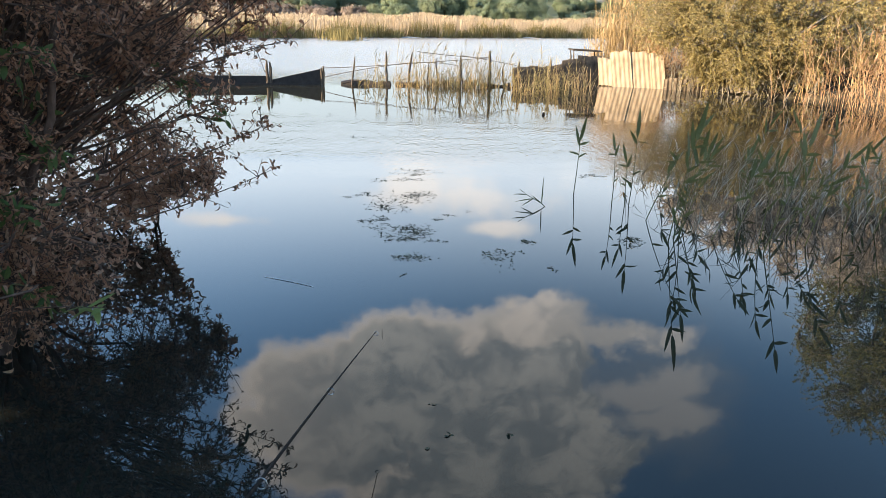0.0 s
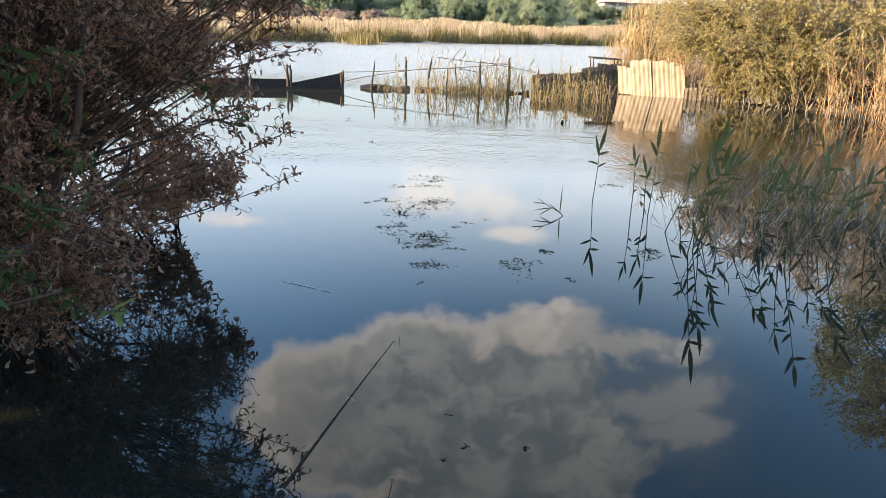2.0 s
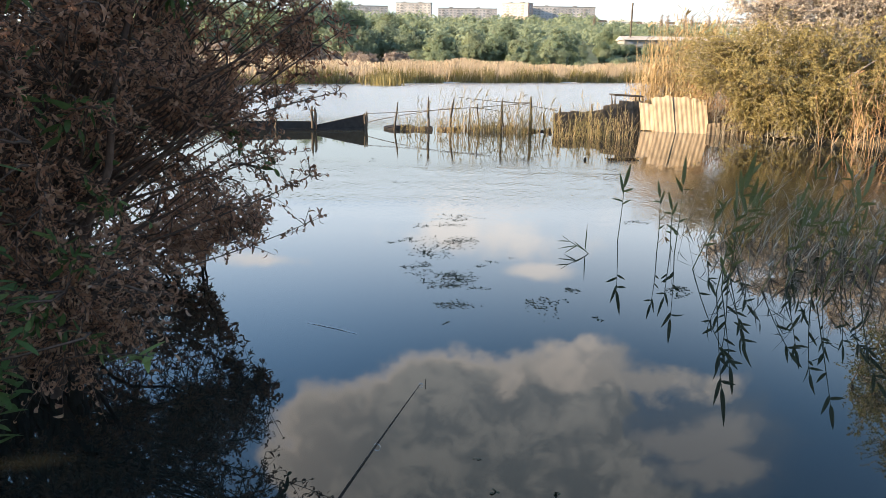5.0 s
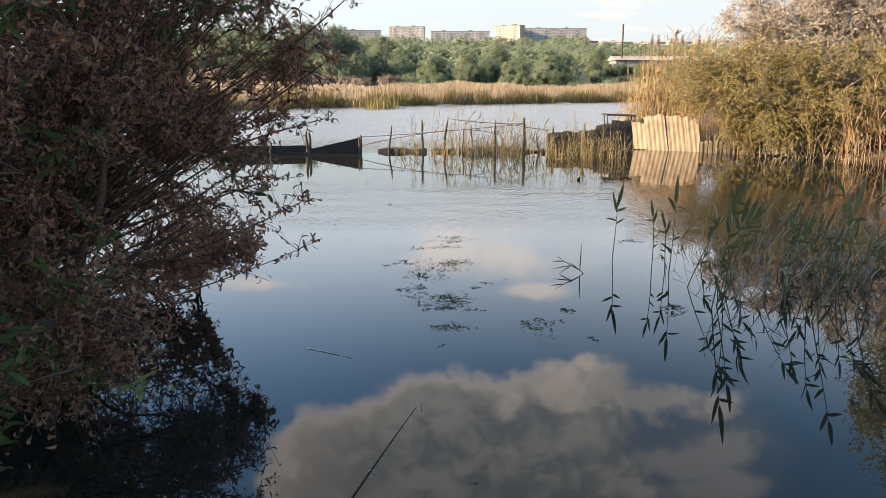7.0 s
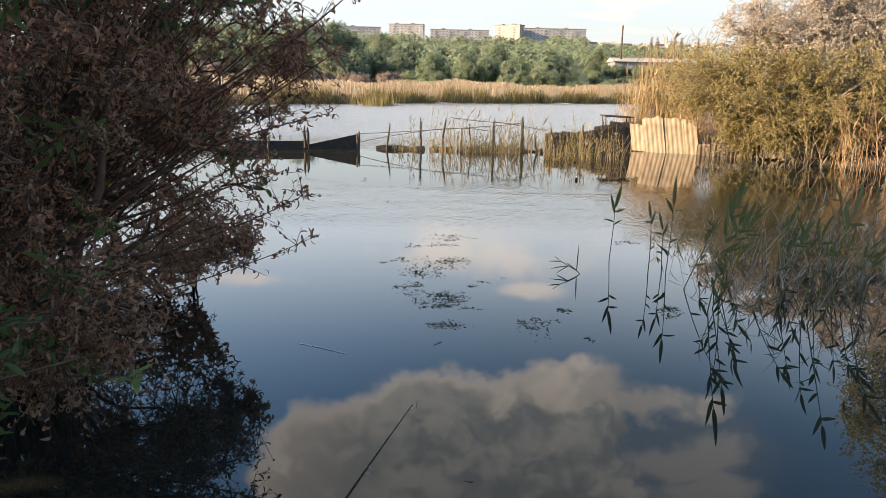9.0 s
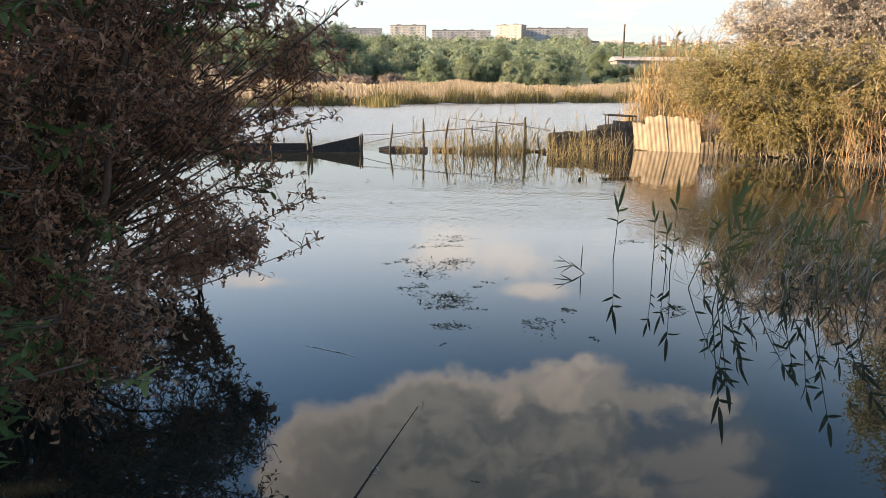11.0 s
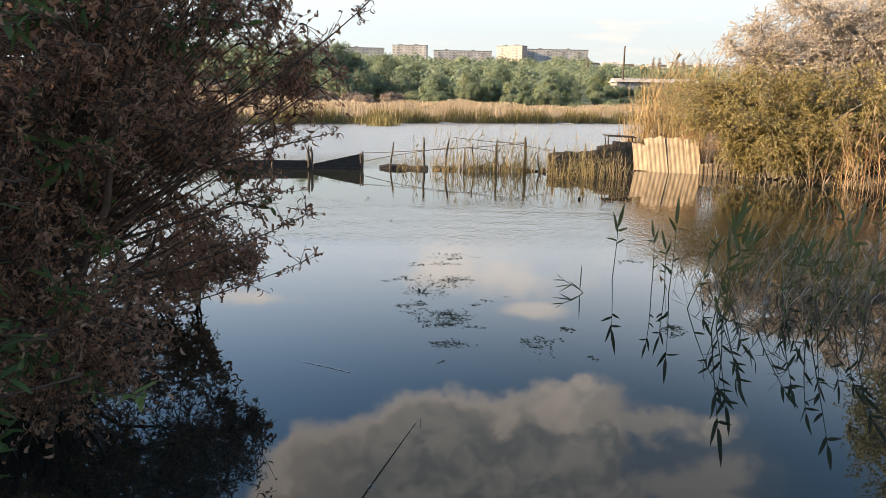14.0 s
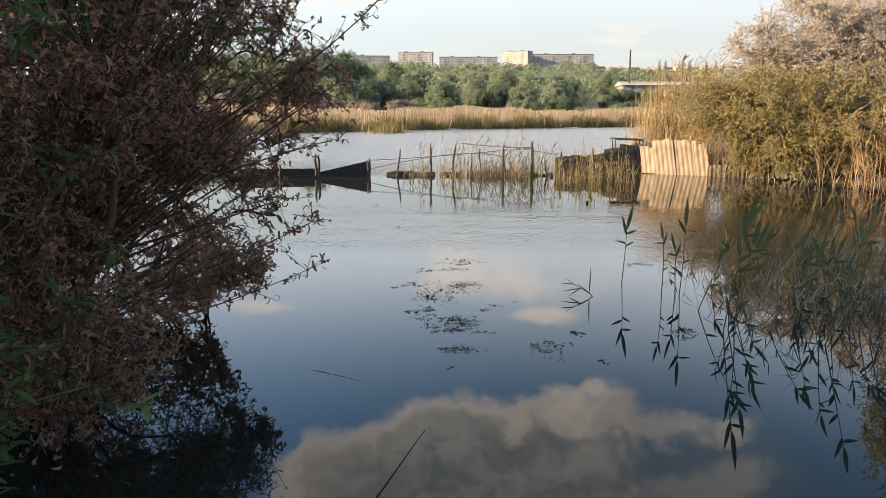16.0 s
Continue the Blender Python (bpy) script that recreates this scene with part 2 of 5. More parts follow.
def rough_stuff(name, dark, mid, light, scale, rough=0.85, bump=0.5, dist=0.02, stretch=None, spec=0.3):
    """Bark, wood, earth, plaster: colour and relief at two scales, and a tint per object."""
    k = Nodes(name)
    a, b = k.noise(scale, 6.0, 0.6, stretch), k.noise(scale * 0.13, 3.0)
    col = k.ramp(a, (0.25, dark), (0.5, mid), (0.78, light))
    col = k.mix(0.55, col, k.ramp(b, (0.3, (0.45, 0.45, 0.45)), (0.65, (1, 1, 1))), "MULTIPLY")
    info = k.t.nodes.new("ShaderNodeObjectInfo")
    col = k.mix(0.4, col, k.ramp(info.outputs["Random"], (0.0, (0.6, 0.6, 0.6)), (1.0, (1, 1, 1))), "MULTIPLY")
    k.bump(a, bump, dist)
    return k.done(col, rough, spec=spec)


def water_material():
    k = Nodes("pond_water")
    sep = k.t.nodes.new("ShaderNodeSeparateXYZ")
    k.link(k.coord, sep.inputs[0])
    x, y, _ = sep.outputs
    fine = k.noise(11.0, 2.5, 0.5, (1.3, 0.5, 1.0))
    wide = k.noise(2.2, 2.0, 0.5, (1.2, 0.6, 1.0))
    patch = k.noise(0.12, 3.0, 0.6, (0.6, 1.8, 1.0))
    breeze = k.math("MULTIPLY", k.span(y, 8.8, 11.0, 0.0012, 0.46), k.span(y, 13.2, 16.5, 1.0, 0.06))
    breeze = k.math("MULTIPLY", breeze, k.span(patch, 0.35, 0.6, 0.25, 1.0))
    breeze = k.math("MULTIPLY", breeze, k.span(x, 2.5, 6.0, 1.0, 0.22))
    open_lake = k.span(y, 22.0, 30.0, 0.0, 1.3)
    amount = k.math("ADD", breeze, open_lake)
    h = k.math("MULTIPLY", k.math("ADD", fine, k.math("MULTIPLY", wide, 0.9)), amount)
    b = k.bump(h, 1.0, 0.03)
    film = k.span(k.noise(1.7, 5.0, 0.65), 0.66, 0.74)
    k.link(k.math("ADD", k.math("MULTIPLY", film, 0.03), k.span(y, 22.0, 32.0, 0.004, 0.22)), k.bsdf.inputs["Roughness"])
    k.bsdf.inputs["IOR"].default_value = 1.40
    k.bsdf.inputs["Specular IOR Level"].default_value = 0.5
    murk = k.noise(0.5, 3.0)
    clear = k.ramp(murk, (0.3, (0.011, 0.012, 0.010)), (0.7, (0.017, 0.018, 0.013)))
    # paler base colour on the open lake stands in for its sky reflection
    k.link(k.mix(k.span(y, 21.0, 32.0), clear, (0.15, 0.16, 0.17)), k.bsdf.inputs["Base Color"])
    return k.m


M = {}
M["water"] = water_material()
M["earth"] = rough_stuff("bank_earth", (0.03, 0.024, 0.016), (0.07, 0.055, 0.035), (0.12, 0.10, 0.05), 9.0)
M["hill"] = rough_stuff("hill_grass", (0.045, 0.06, 0.025), (0.075, 0.09, 0.035), (0.13, 0.12, 0.06), 0.06, dist=0.4)
M["bark"] = rough_stuff("dark_bark", (0.045, 0.026, 0.018), (0.095, 0.060, 0.044), (0.165, 0.112, 0.085), 30.0, dist=0.006, stretch=(1, 1, 0.3))
M["bark_pale"] = rough_stuff("pale_bark", (0.13, 0.11, 0.095), (0.25, 0.215, 0.185), (0.38, 0.335, 0.29), 20.0, dist=0.006)
M["leaf_dry"] = leafy("withered_leaf", (0, (0.275, 0.130, 0.078)), (0.35, (0.41, 0.215, 0.133)), (0.7, (0.535, 0.31, 0.20)), (1, (0.62, 0.40, 0.275)), through=0.58)
M["leaf_green"] = leafy("fresh_leaf", (0, (0.06, 0.1, 0.03)), (0.6, (0.1, 0.16, 0.05)), (1, (0.17, 0.23, 0.08)), through=0.45, rough=0.5)
# yellow-green leaf, its colour lightened in place of open light on the shoot
M["leaf_lit"] = leafy("lit_leaf", (0, (0.20, 0.24, 0.07)), (0.6, (0.28, 0.33, 0.10)), (1, (0.36, 0.40, 0.14)), through=0.5, rough=0.5)
M["shrub"] = leafy("shrub_leaf", (0, (0.155, 0.132, 0.052)), (0.45, (0.315, 0.258, 0.105)), (0.8, (0.435, 0.355, 0.158)), (1, (0.50, 0.415, 0.22)), through=0.5)
M["blossom"] = leafy("pale_tall_leaf", (0, (0.46, 0.385, 0.305)), (0.5, (0.61, 0.53, 0.435)), (1, (0.76, 0.69, 0.59)), through=0.55)
M["grass"] = leafy("bank_grass_blade", (0.0, (0.05, 0.05, 0.02)), (0.5, (0.10, 0.095, 0.035)), (1.0, (0.19, 0.15, 0.07)), through=0.3)
M["willow"] = leafy("willow_leaf", (0, (0.11, 0.125, 0.045)), (0.5, (0.19, 0.205, 0.08)), (1, (0.29, 0.29, 0.14)), through=0.45)
M["reed_green"] = leafy("green_reed", (0, (0.055, 0.066, 0.022)), (0.6, (0.115, 0.122, 0.045)), (1, (0.25, 0.225, 0.1)), through=0.4, rough=0.5, patch=2.0)
M["reed_fence"] = leafy("young_reed", (0, (0.11, 0.10, 0.04)), (0.5, (0.24, 0.195, 0.085)), (1, (0.42, 0.335, 0.19)), through=0.35, patch=2.0)
M["reed_dry"] = leafy("dry_reed", (0, (0.23, 0.13, 0.065)), (0.5, (0.42, 0.265, 0.15)), (1, (0.58, 0.415, 0.265)), through=0.35)
M["reed_gold"] = leafy("golden_reed", (0, (0.21, 0.145, 0.065)), (0.5, (0.39, 0.28, 0.14)), (1, (0.55, 0.42, 0.25)), through=0.35, patch=1.5)
M["reed_far"] = leafy("far_reed", (0, (0.36, 0.265, 0.16)), (0.5, (0.49, 0.38, 0.255)), (1, (0.60, 0.49, 0.36)), through=0.35, patch=0.15)
M["reed_far_low"] = leafy("far_reed_foot", (0.0, (0.13, 0.11, 0.04)), (0.5, (0.225, 0.185, 0.07)), (1.0, (0.34, 0.275, 0.115)), through=0.3, patch=0.15)
M["reed_dead"] = leafy("dead_reed", (0, (0.14, 0.12, 0.085)), (0.5, (0.29, 0.25, 0.185)), (1, (0.48, 0.43, 0.34)), through=0.25, patch=2.0)
# distant leaves: greyed and lightened, the air's haze painted into their colour
M["hazy_leaf"] = leafy("hazy_woodland_leaf", (0, (0.18, 0.235, 0.165)), (0.5, (0.22, 0.275, 0.175)), (1, (0.265, 0.315, 0.185)), through=0.6, patch=0.08)
M["hazy_leaf_pale"] = leafy("hazy_woodland_leaf_pale", (0, (0.205, 0.25, 0.17)), (0.5, (0.24, 0.285, 0.18)), (1, (0.28, 0.32, 0.195)), through=0.6, patch=0.05)
M["bare_shrub"] = leafy("bare_shrub_twig", (0, (0.2, 0.155, 0.125)), (0.5, (0.28, 0.22, 0.18)), (1, (0.36, 0.29, 0.23)), through=0.4)
M["weed"] = leafy("pond_weed", (0.0, (0.012, 0.016, 0.006)), (0.6, (0.03, 0.034, 0.013)), (1.0, (0.07, 0.065, 0.03)), through=0.1)
M["post"] = rough_stuff("weathered_post", (0.025, 0.02, 0.016), (0.07, 0.055, 0.042), (0.15, 0.12, 0.09), 14.0, dist=0.01, stretch=(3, 3, 0.3))
M["stake"] = rough_stuff("rotten_stake", (0.045, 0.025, 0.016), (0.11, 0.065, 0.042), (0.20, 0.125, 0.085), 12.0, dist=0.008, stretch=(2, 2, 0.4))
M["board"] = rough_stuff("dark_board", (0.020, 0.0165, 0.0145), (0.040, 0.033, 0.029), (0.062, 0.052, 0.046), 7.0, dist=0.006)
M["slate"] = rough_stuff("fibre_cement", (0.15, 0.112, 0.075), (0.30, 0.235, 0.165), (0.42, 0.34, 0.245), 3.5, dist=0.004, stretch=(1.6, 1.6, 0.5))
M["slate_dark"] = rough_stuff("dark_fibre_cement", (0.05, 0.038, 0.026), (0.10, 0.076, 0.053), (0.17, 0.13, 0.095), 6.0, dist=0.004)
M["brick_pale"] = rough_stuff("pale_panel", (0.41, 0.30, 0.265), (0.52, 0.39, 0.345), (0.59, 0.455, 0.41), 0.5, dist=0.01)
# grey panels, lightened so that distance haze is part of the colour
M["brick_hazy"] = rough_stuff("hazy_grey_panel", (0.33, 0.315, 0.31), (0.42, 0.40, 0.395), (0.49, 0.47, 0.46), 0.4, dist=0.01)
M["trim"] = rough_stuff("grey_trim", (0.14, 0.14, 0.14), (0.22, 0.22, 0.22), (0.3, 0.3, 0.3), 2.0)
M["roof_pale"] = rough_stuff("pale_roof", (0.36, 0.32, 0.28), (0.46, 0.41, 0.36), (0.55, 0.50, 0.44), 0.8)
M["white"] = rough_stuff("whitewash", (0.55, 0.54, 0.52), (0.68, 0.66, 0.63), (0.78, 0.76, 0.74), 0.7)
# far panes: glass colour raised to imitate haze over the town
k = Nodes("hazy_window_glass")
M["glass"] = k.done(k.ramp(k.noise(0.5), (0.4, (0.15, 0.16, 0.18)), (0.6, (0.22, 0.23, 0.25))), 0.12, spec=0.5)
k = Nodes("rod_carbon")
M["carbon"] = k.done(k.ramp(k.noise(80.0), (0.3, (0.006, 0.0055, 0.005)), (0.7, (0.014, 0.013, 0.012))), 0.7, spec=0.1)
k = Nodes("steel")
M["steel"] = k.done((0.35, 0.34, 0.33), 0.3, 0.9)
k = Nodes("wire")
M["wire"] = k.done(k.ramp(k.noise(20.0), (0.3, (0.05, 0.04, 0.035)), (0.7, (0.16, 0.13, 0.11))), 0.6, 0.4)
k = Nodes("straw")
M["straw"] = k.done(k.ramp(k.noise(25.0), (0.3, (0.72, 0.70, 0.64)), (0.7, (0.9, 0.88, 0.84))), 0.22, spec=0.9)

# ======== mesh helpers ========
rng = np.random.default_rng(7)


def unit(a):
    return a / np.maximum(np.linalg.norm(a, axis=-1, keepdims=True), 1e-9)


def raw(name, V, F, materials, smooth=False, face_mat=None):
    """A mesh from vertices (n, 3) and quads (m, 4)."""
    V, F = np.asarray(V, np.float32).reshape(-1, 3), np.asarray(F, np.int32)
    me = bpy.data.meshes.new(name)
    me.vertices.add(len(V))
    me.vertices.foreach_set("co", V.ravel())
    me.loops.add(F.size)
    me.loops.foreach_set("vertex_index", F.ravel())
    me.polygons.add(len(F))
    me.polygons.foreach_set("loop_start", np.arange(0, F.size, F.shape[1], dtype=np.int32))
    me.polygons.foreach_set("use_smooth", np.full(len(F), bool(smooth)))
    for m in materials if isinstance(materials, (list, tuple)) else [materials]:
        me.materials.append(m)
    if face_mat is not None:
        me.polygons.foreach_set("material_index", np.asarray(face_mat, np.int32))
    me.update(calc_edges=True)
    return me


def join(*pairs):
    V, F, n = [], [], 0
    for v, f in pairs:
        v = np.reshape(v, (-1, 3))
        V.append(v)
        F.append(np.asarray(f) + n)
        n += len(v)
    return np.concatenate(V), np.concatenate(F)


def part(name, data, parent, label="", m=None):
    """A mesh (or bmesh with its material) as one object under a thing or a part."""
    if isinstance(data, tuple) and isinstance(data[0], bmesh.types.BMesh):
        me = bpy.data.meshes.new(name)
        data[0].to_mesh(me)
        data[0].free()
        me.materials.append(data[1])
        data = me
    ob = new(name, data)
    ob.parent = parent
    if m is not None:
        ob.matrix_basis = m
    return tagged(ob, label)


def thing(name, at, label, category, group="", kind=""):
    ob = new(name)
    ob.location = at
    ob.empty_display_size = 0.1
    return tagged(ob, label, category, group, kind)


def strips(base, ahead, side, length, width, curl, segs=4, profile=None):
    """Leaves and blades: each a bent strip. Arrays of n rows; gives vertices and quads."""
    n = len(base)
    ahead, side = unit(ahead), unit(side - (side * unit(ahead)).sum(-1, keepdims=True) * unit(ahead))
    up = np.cross(side, ahead)
    length, width, curl = (np.broadcast_to(np.asarray(a, float), (n,)) for a in (length, width, curl))
    c = np.where(np.abs(curl) < 1e-3, 1e-3, curl)
    V = np.empty((n, segs + 1, 2, 3))
    for i in range(segs + 1):
        t = i / segs
        p = base + length[:, None] * (np.sin(c * t) / c)[:, None] * ahead + length[:, None] * ((1 - np.cos(c * t)) / c)[:, None] * up
        w = profile[i] if profile is not None else math.sin(math.pi * (0.12 + 0.86 * t)) ** 0.8
        V[:, i, 0], V[:, i, 1] = p - side * (width * w / 2)[:, None], p + side * (width * w / 2)[:, None]
    idx = np.arange(n * (segs + 1) * 2).reshape(n, segs + 1, 2)
    F = np.stack([idx[:, :-1, 0], idx[:, :-1, 1], idx[:, 1:, 1], idx[:, 1:, 0]], -1)
    return V.reshape(-1, 3), F.reshape(-1, 4)


def tubes(P, R, sides=5):
    """Tubes along polylines P (n, k, 3) with radii R (n, k)."""
    P, R = np.asarray(P, float), np.asarray(R, float)
    n, kk, _ = P.shape
    T = unit(np.gradient(P, axis=1))
    ref = np.where(np.abs(T[..., 2:3]) > 0.9, np.array([1.0, 0, 0]), np.array([0, 0, 1.0]))
    S = unit(np.cross(T, ref))
    B = np.cross(T, S)
    a = np.arange(sides) * 2 * math.pi / sides
    V = P[:, :, None] + R[:, :, None, None] * (S[:, :, None] * np.cos(a)[:, None] + B[:, :, None] * np.sin(a)[:, None])
    idx = np.arange(n * kk * sides).reshape(n, kk, sides)
    nx = np.roll(idx, -1, axis=2)
    F = np.stack([idx[:, :-1], nx[:, :-1], nx[:, 1:], idx[:, 1:]], -1)
    return V.reshape(-1, 3), F.reshape(-1, 4)


def bezier(a, b, c, kk):
    t = np.linspace(0, 1, kk)[None, :, None]
    return (1 - t) ** 2 * a[:, None] + 2 * t * (1 - t) * b[:, None] + t**2 * c[:, None]


def boxes(items):
    """Boxes (x0, y0, z0, x1, y1, z1) as vertices and quads."""
    V, F = [], []
    for n, (x0, y0, z0, x1, y1, z1) in enumerate(items):
        V += [(x0, y0, z0), (x1, y0, z0), (x1, y1, z0), (x0, y1, z0), (x0, y0, z1), (x1, y0, z1), (x1, y1, z1), (x0, y1, z1)]
        F += [[8 * n + i for i in f] for f in ((3, 2, 1, 0), (4, 5, 6, 7), (0, 1, 5, 4), (1, 2, 6, 5), (2, 3, 7, 6), (3, 0, 4, 7))]
    return np.array(V, float), np.array(F)


def bevelled_box(x, y, z, bevel=0.01, material=None, warp=0.0):
    bm = bmesh.new()
    bmesh.ops.create_cube(bm, size=1)
    bmesh.ops.scale(bm, vec=(x, y, z), verts=bm.verts)
    if z > 3 * max(x, y) or x > 3 * z:
        e = [e for e in bm.edges if abs((e.verts[0].co - e.verts[1].co).length - max(x, z)) < 1e-4]
        bmesh.ops.subdivide_edges(bm, edges=e, cuts=5)
    bmesh.ops.bevel(bm, geom=[e for e in bm.edges if e.is_manifold and e.calc_face_angle(0) > 0.5], offset=bevel, segments=2, affect="EDGES", profile=0.6)
    for v in bm.verts:
        v.co += Vector(noise.noise_vector(v.co * 2.3 + Vector((x * 9, y * 7, z * 5)))) * warp
    return bm, material


# ======== ground and water ========


def smooth(a, lo, hi):
    t = np.clip((a - lo) / (hi - lo), 0, 1)
    return t * t * (3 - 2 * t)


def far_shore(x):
    return np.where(x < -6, 88 + 1.35 * (x + 6), 88 + 0.75 * (x + 6)).clip(52, 150)


def ground_height(x, y):
    left = -2.5 - 1.6 * smooth(y, 6, 9) - 3.5 * smooth(y, 9, 22) - 14 * smooth(y, 23, 40)
    right = 14.2 - 4.8 * smooth(y, 17, 23) + 0.29 * (y - 23.4).clip(0, 200)
    right = right - 3.5 * smooth(-y, -9, 0) - 2.5 * smooth(y, 23.3, 24.9)
    near = 1.5 - 0.02 * np.abs(x)
    bank_n = smooth(near - y, -0.7, 0.5) * 0.86
    bank_l = smooth(left - x, -0.5, 1.4) * 0.35 + smooth(left - x, 1.5, 8) * 0.9
    bank_r = smooth(x - right, -0.4, 0.9) * 0.30 + smooth(x - right, 1, 9) * 0.8
    far = far_shore(x)
    bank_f = smooth(y - far, -1.0, 2.0) * 0.15
    z = -0.45 + np.maximum.reduce([bank_n * 1.6, bank_l * 1.5, bank_r * 1.9, bank_f * 4.0])
    hill = np.interp(y, [105, 160, 250, 400, 850, 1400, 2600], [0, 1.0, 7.5, 16.5, 43, 62, 70])
    z = z + hill * (1 - 0.25 * smooth(np.abs(x - 20) / np.maximum(y, 60), 0.8, 2.2))
    return z + 0.03 * np.sin(x * 2.1 + 0.7 * y) * np.cos(y * 1.7 - x) * (z > -0.3)


def build_ground():
    def axis(parts):
        return np.unique(np.concatenate([np.linspace(a, b, n) for a, b, n in parts]).round(3))

    xs = axis([(-3000, -300, 14), (-300, -40, 27), (-40, -8, 33), (-8, 18, 66), (18, 60, 29), (60, 300, 25), (300, 3000, 14)])
    ys = axis([(-3000, -60, 10), (-60, -6, 19), (-6, 26, 81), (26, 130, 70), (130, 450, 40), (450, 1500, 40), (1500, 3400, 10)])
    X, Y = np.meshgrid(xs, ys, indexing="ij")
    V = np.stack([X, Y, ground_height(X, Y)], -1)
    idx = np.arange(X.size).reshape(X.shape)
    F = np.stack([idx[:-1, :-1], idx[1:, :-1], idx[1:, 1:], idx[:-1, 1:]], -1).reshape(-1, 4)
    c = Y[:-1, :-1].ravel()
    me = raw("ground", V, F, [M["earth"], M["hill"]], True, (c > 100).astype(int))
    tagged(new("ground", me), "muddy bank and grassy rising ground round the pond", "ground", kind="structure")


def build_water():
    n = 24
    xs, ys = np.linspace(-220, 240, n), np.linspace(-2, 158, n)
    X, Y = np.meshgrid(xs, ys, indexing="ij")
    idx = np.arange(n * n).reshape(n, n)
    F = np.stack([idx[:-1, :-1], idx[1:, :-1], idx[1:, 1:], idx[:-1, 1:]], -1).reshape(-1, 4)
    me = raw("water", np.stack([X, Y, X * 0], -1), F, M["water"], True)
    tagged(new("water", me), "calm dark pond water mirroring sky, rippled and painted with pale sky sheen further out", "water", kind="structure")


build_ground()
build_water()

# ======== trees and shrubs ========


def in_blobs(blobs, n, g):
    """Random points in ellipsoids (cx, cy, cz, rx, ry, rz, share), thicker towards the shell."""
    share = np.array([b[6] for b in blobs], float)
    pick = g.choice(len(blobs), n, p=share / share.sum())
    b = np.array([b[:6] for b in blobs])[pick]
    d = unit(g.normal(size=(n, 3))) * (g.random((n, 1)) ** 0.42)
    return b[:, :3] + d * b[:, 3:]


def grow(base, blobs, limbs, twigs, g, radius=0.07, subs=4, sub_len=0.3, droop=0.05, lower=None, extra=(), flow=0.9, lift=None, bound=None):
    """Limbs from the base into the crown, twigs from the limbs, and little side twigs. Gives three sets of polylines."""
    base = np.array(base, float)
    ends = in_blobs(blobs, limbs * 4, g)
    ends = (ends if lower is None else ends[lower(ends)])[:limbs]
    limbs = len(ends)
    if lift is not None:
        ends[:, 2] = np.maximum(ends[:, 2], lift)
    foot = base + np.c_[g.normal(0, radius * 2.0, (limbs, 2)), np.zeros(limbs) - 0.15]
    span = ends - foot
    mid = foot + span * np.array([0.30, 0.30, 0.62]) + g.normal(0, 0.06, (limbs, 3)) * np.linalg.norm(span, axis=1, keepdims=True)
    L = bezier(foot, mid, ends, 10)
    L[:, 1:-1] += g.normal(0, 0.012, L[:, 1:-1].shape) * np.linalg.norm(span, axis=1)[:, None, None]
    if bound is not None:
        L = L[bound(L.reshape(-1, 3)).reshape(L.shape[:2]).all(1)]
    if len(extra):
        L = np.concatenate([L, np.array(extra)])
    nodes = L[:, 3:].reshape(-1, 3)
    tang = np.gradient(L, axis=1)[:, 3:].reshape(-1, 3)
    tips = in_blobs(blobs, twigs, g)
    if lower is not None:
        tips = tips[lower(tips)]
    cost = np.linalg.norm(tips[:, None] - nodes[None], axis=2) + 0.6 * (np.linalg.norm(nodes - base, axis=1)[None] - np.linalg.norm(tips - base, axis=1)[:, None]).clip(0)
    cost += g.random(cost.shape) * 0.15
    near = cost.argmin(1)
    p0 = nodes[near]
    d = np.linalg.norm(tips - p0, axis=1, keepdims=True)
    p1 = p0 + unit(tang[near]) * d * 0.45 + (tips - p0) * 0.2 + g.normal(0, 0.08, p0.shape) * d
    tips[:, 2] -= (droop * d[:, 0])
    Tw = bezier(p0, p1, tips, 7)
    Tw[:, 1:] += g.normal(0, 0.012, Tw[:, 1:].shape) * d[:, None]
    if bound is not None:
        inside = bound(Tw.reshape(-1, 3)).reshape(Tw.shape[:2]).all(1)
        Tw, tips, p0, d = Tw[inside], tips[inside], p0[inside], d[inside]
    at = g.integers(2, 7, (len(Tw), subs))
    q0 = np.take_along_axis(Tw, at[:, :, None].repeat(3, 2), 1).reshape(-1, 3)
    dirs = unit(np.repeat(tips - p0, subs, 0) / np.repeat(d, subs, 0) * flow + g.normal(0, 0.65, q0.shape))
    ln = sub_len * g.uniform(0.5, 1.3, (len(q0), 1))
    q2 = q0 + dirs * ln
    q1 = q0 + dirs * ln * 0.5 + g.normal(0, 0.12, q0.shape) * ln + np.array([0, 0, 0.1]) * ln
    return L, Tw, bezier(q0, q1, q2, 4)


def taper(P, r0, r1):
    return np.broadcast_to(np.linspace(r0, r1, P.shape[1]), P.shape[:2])


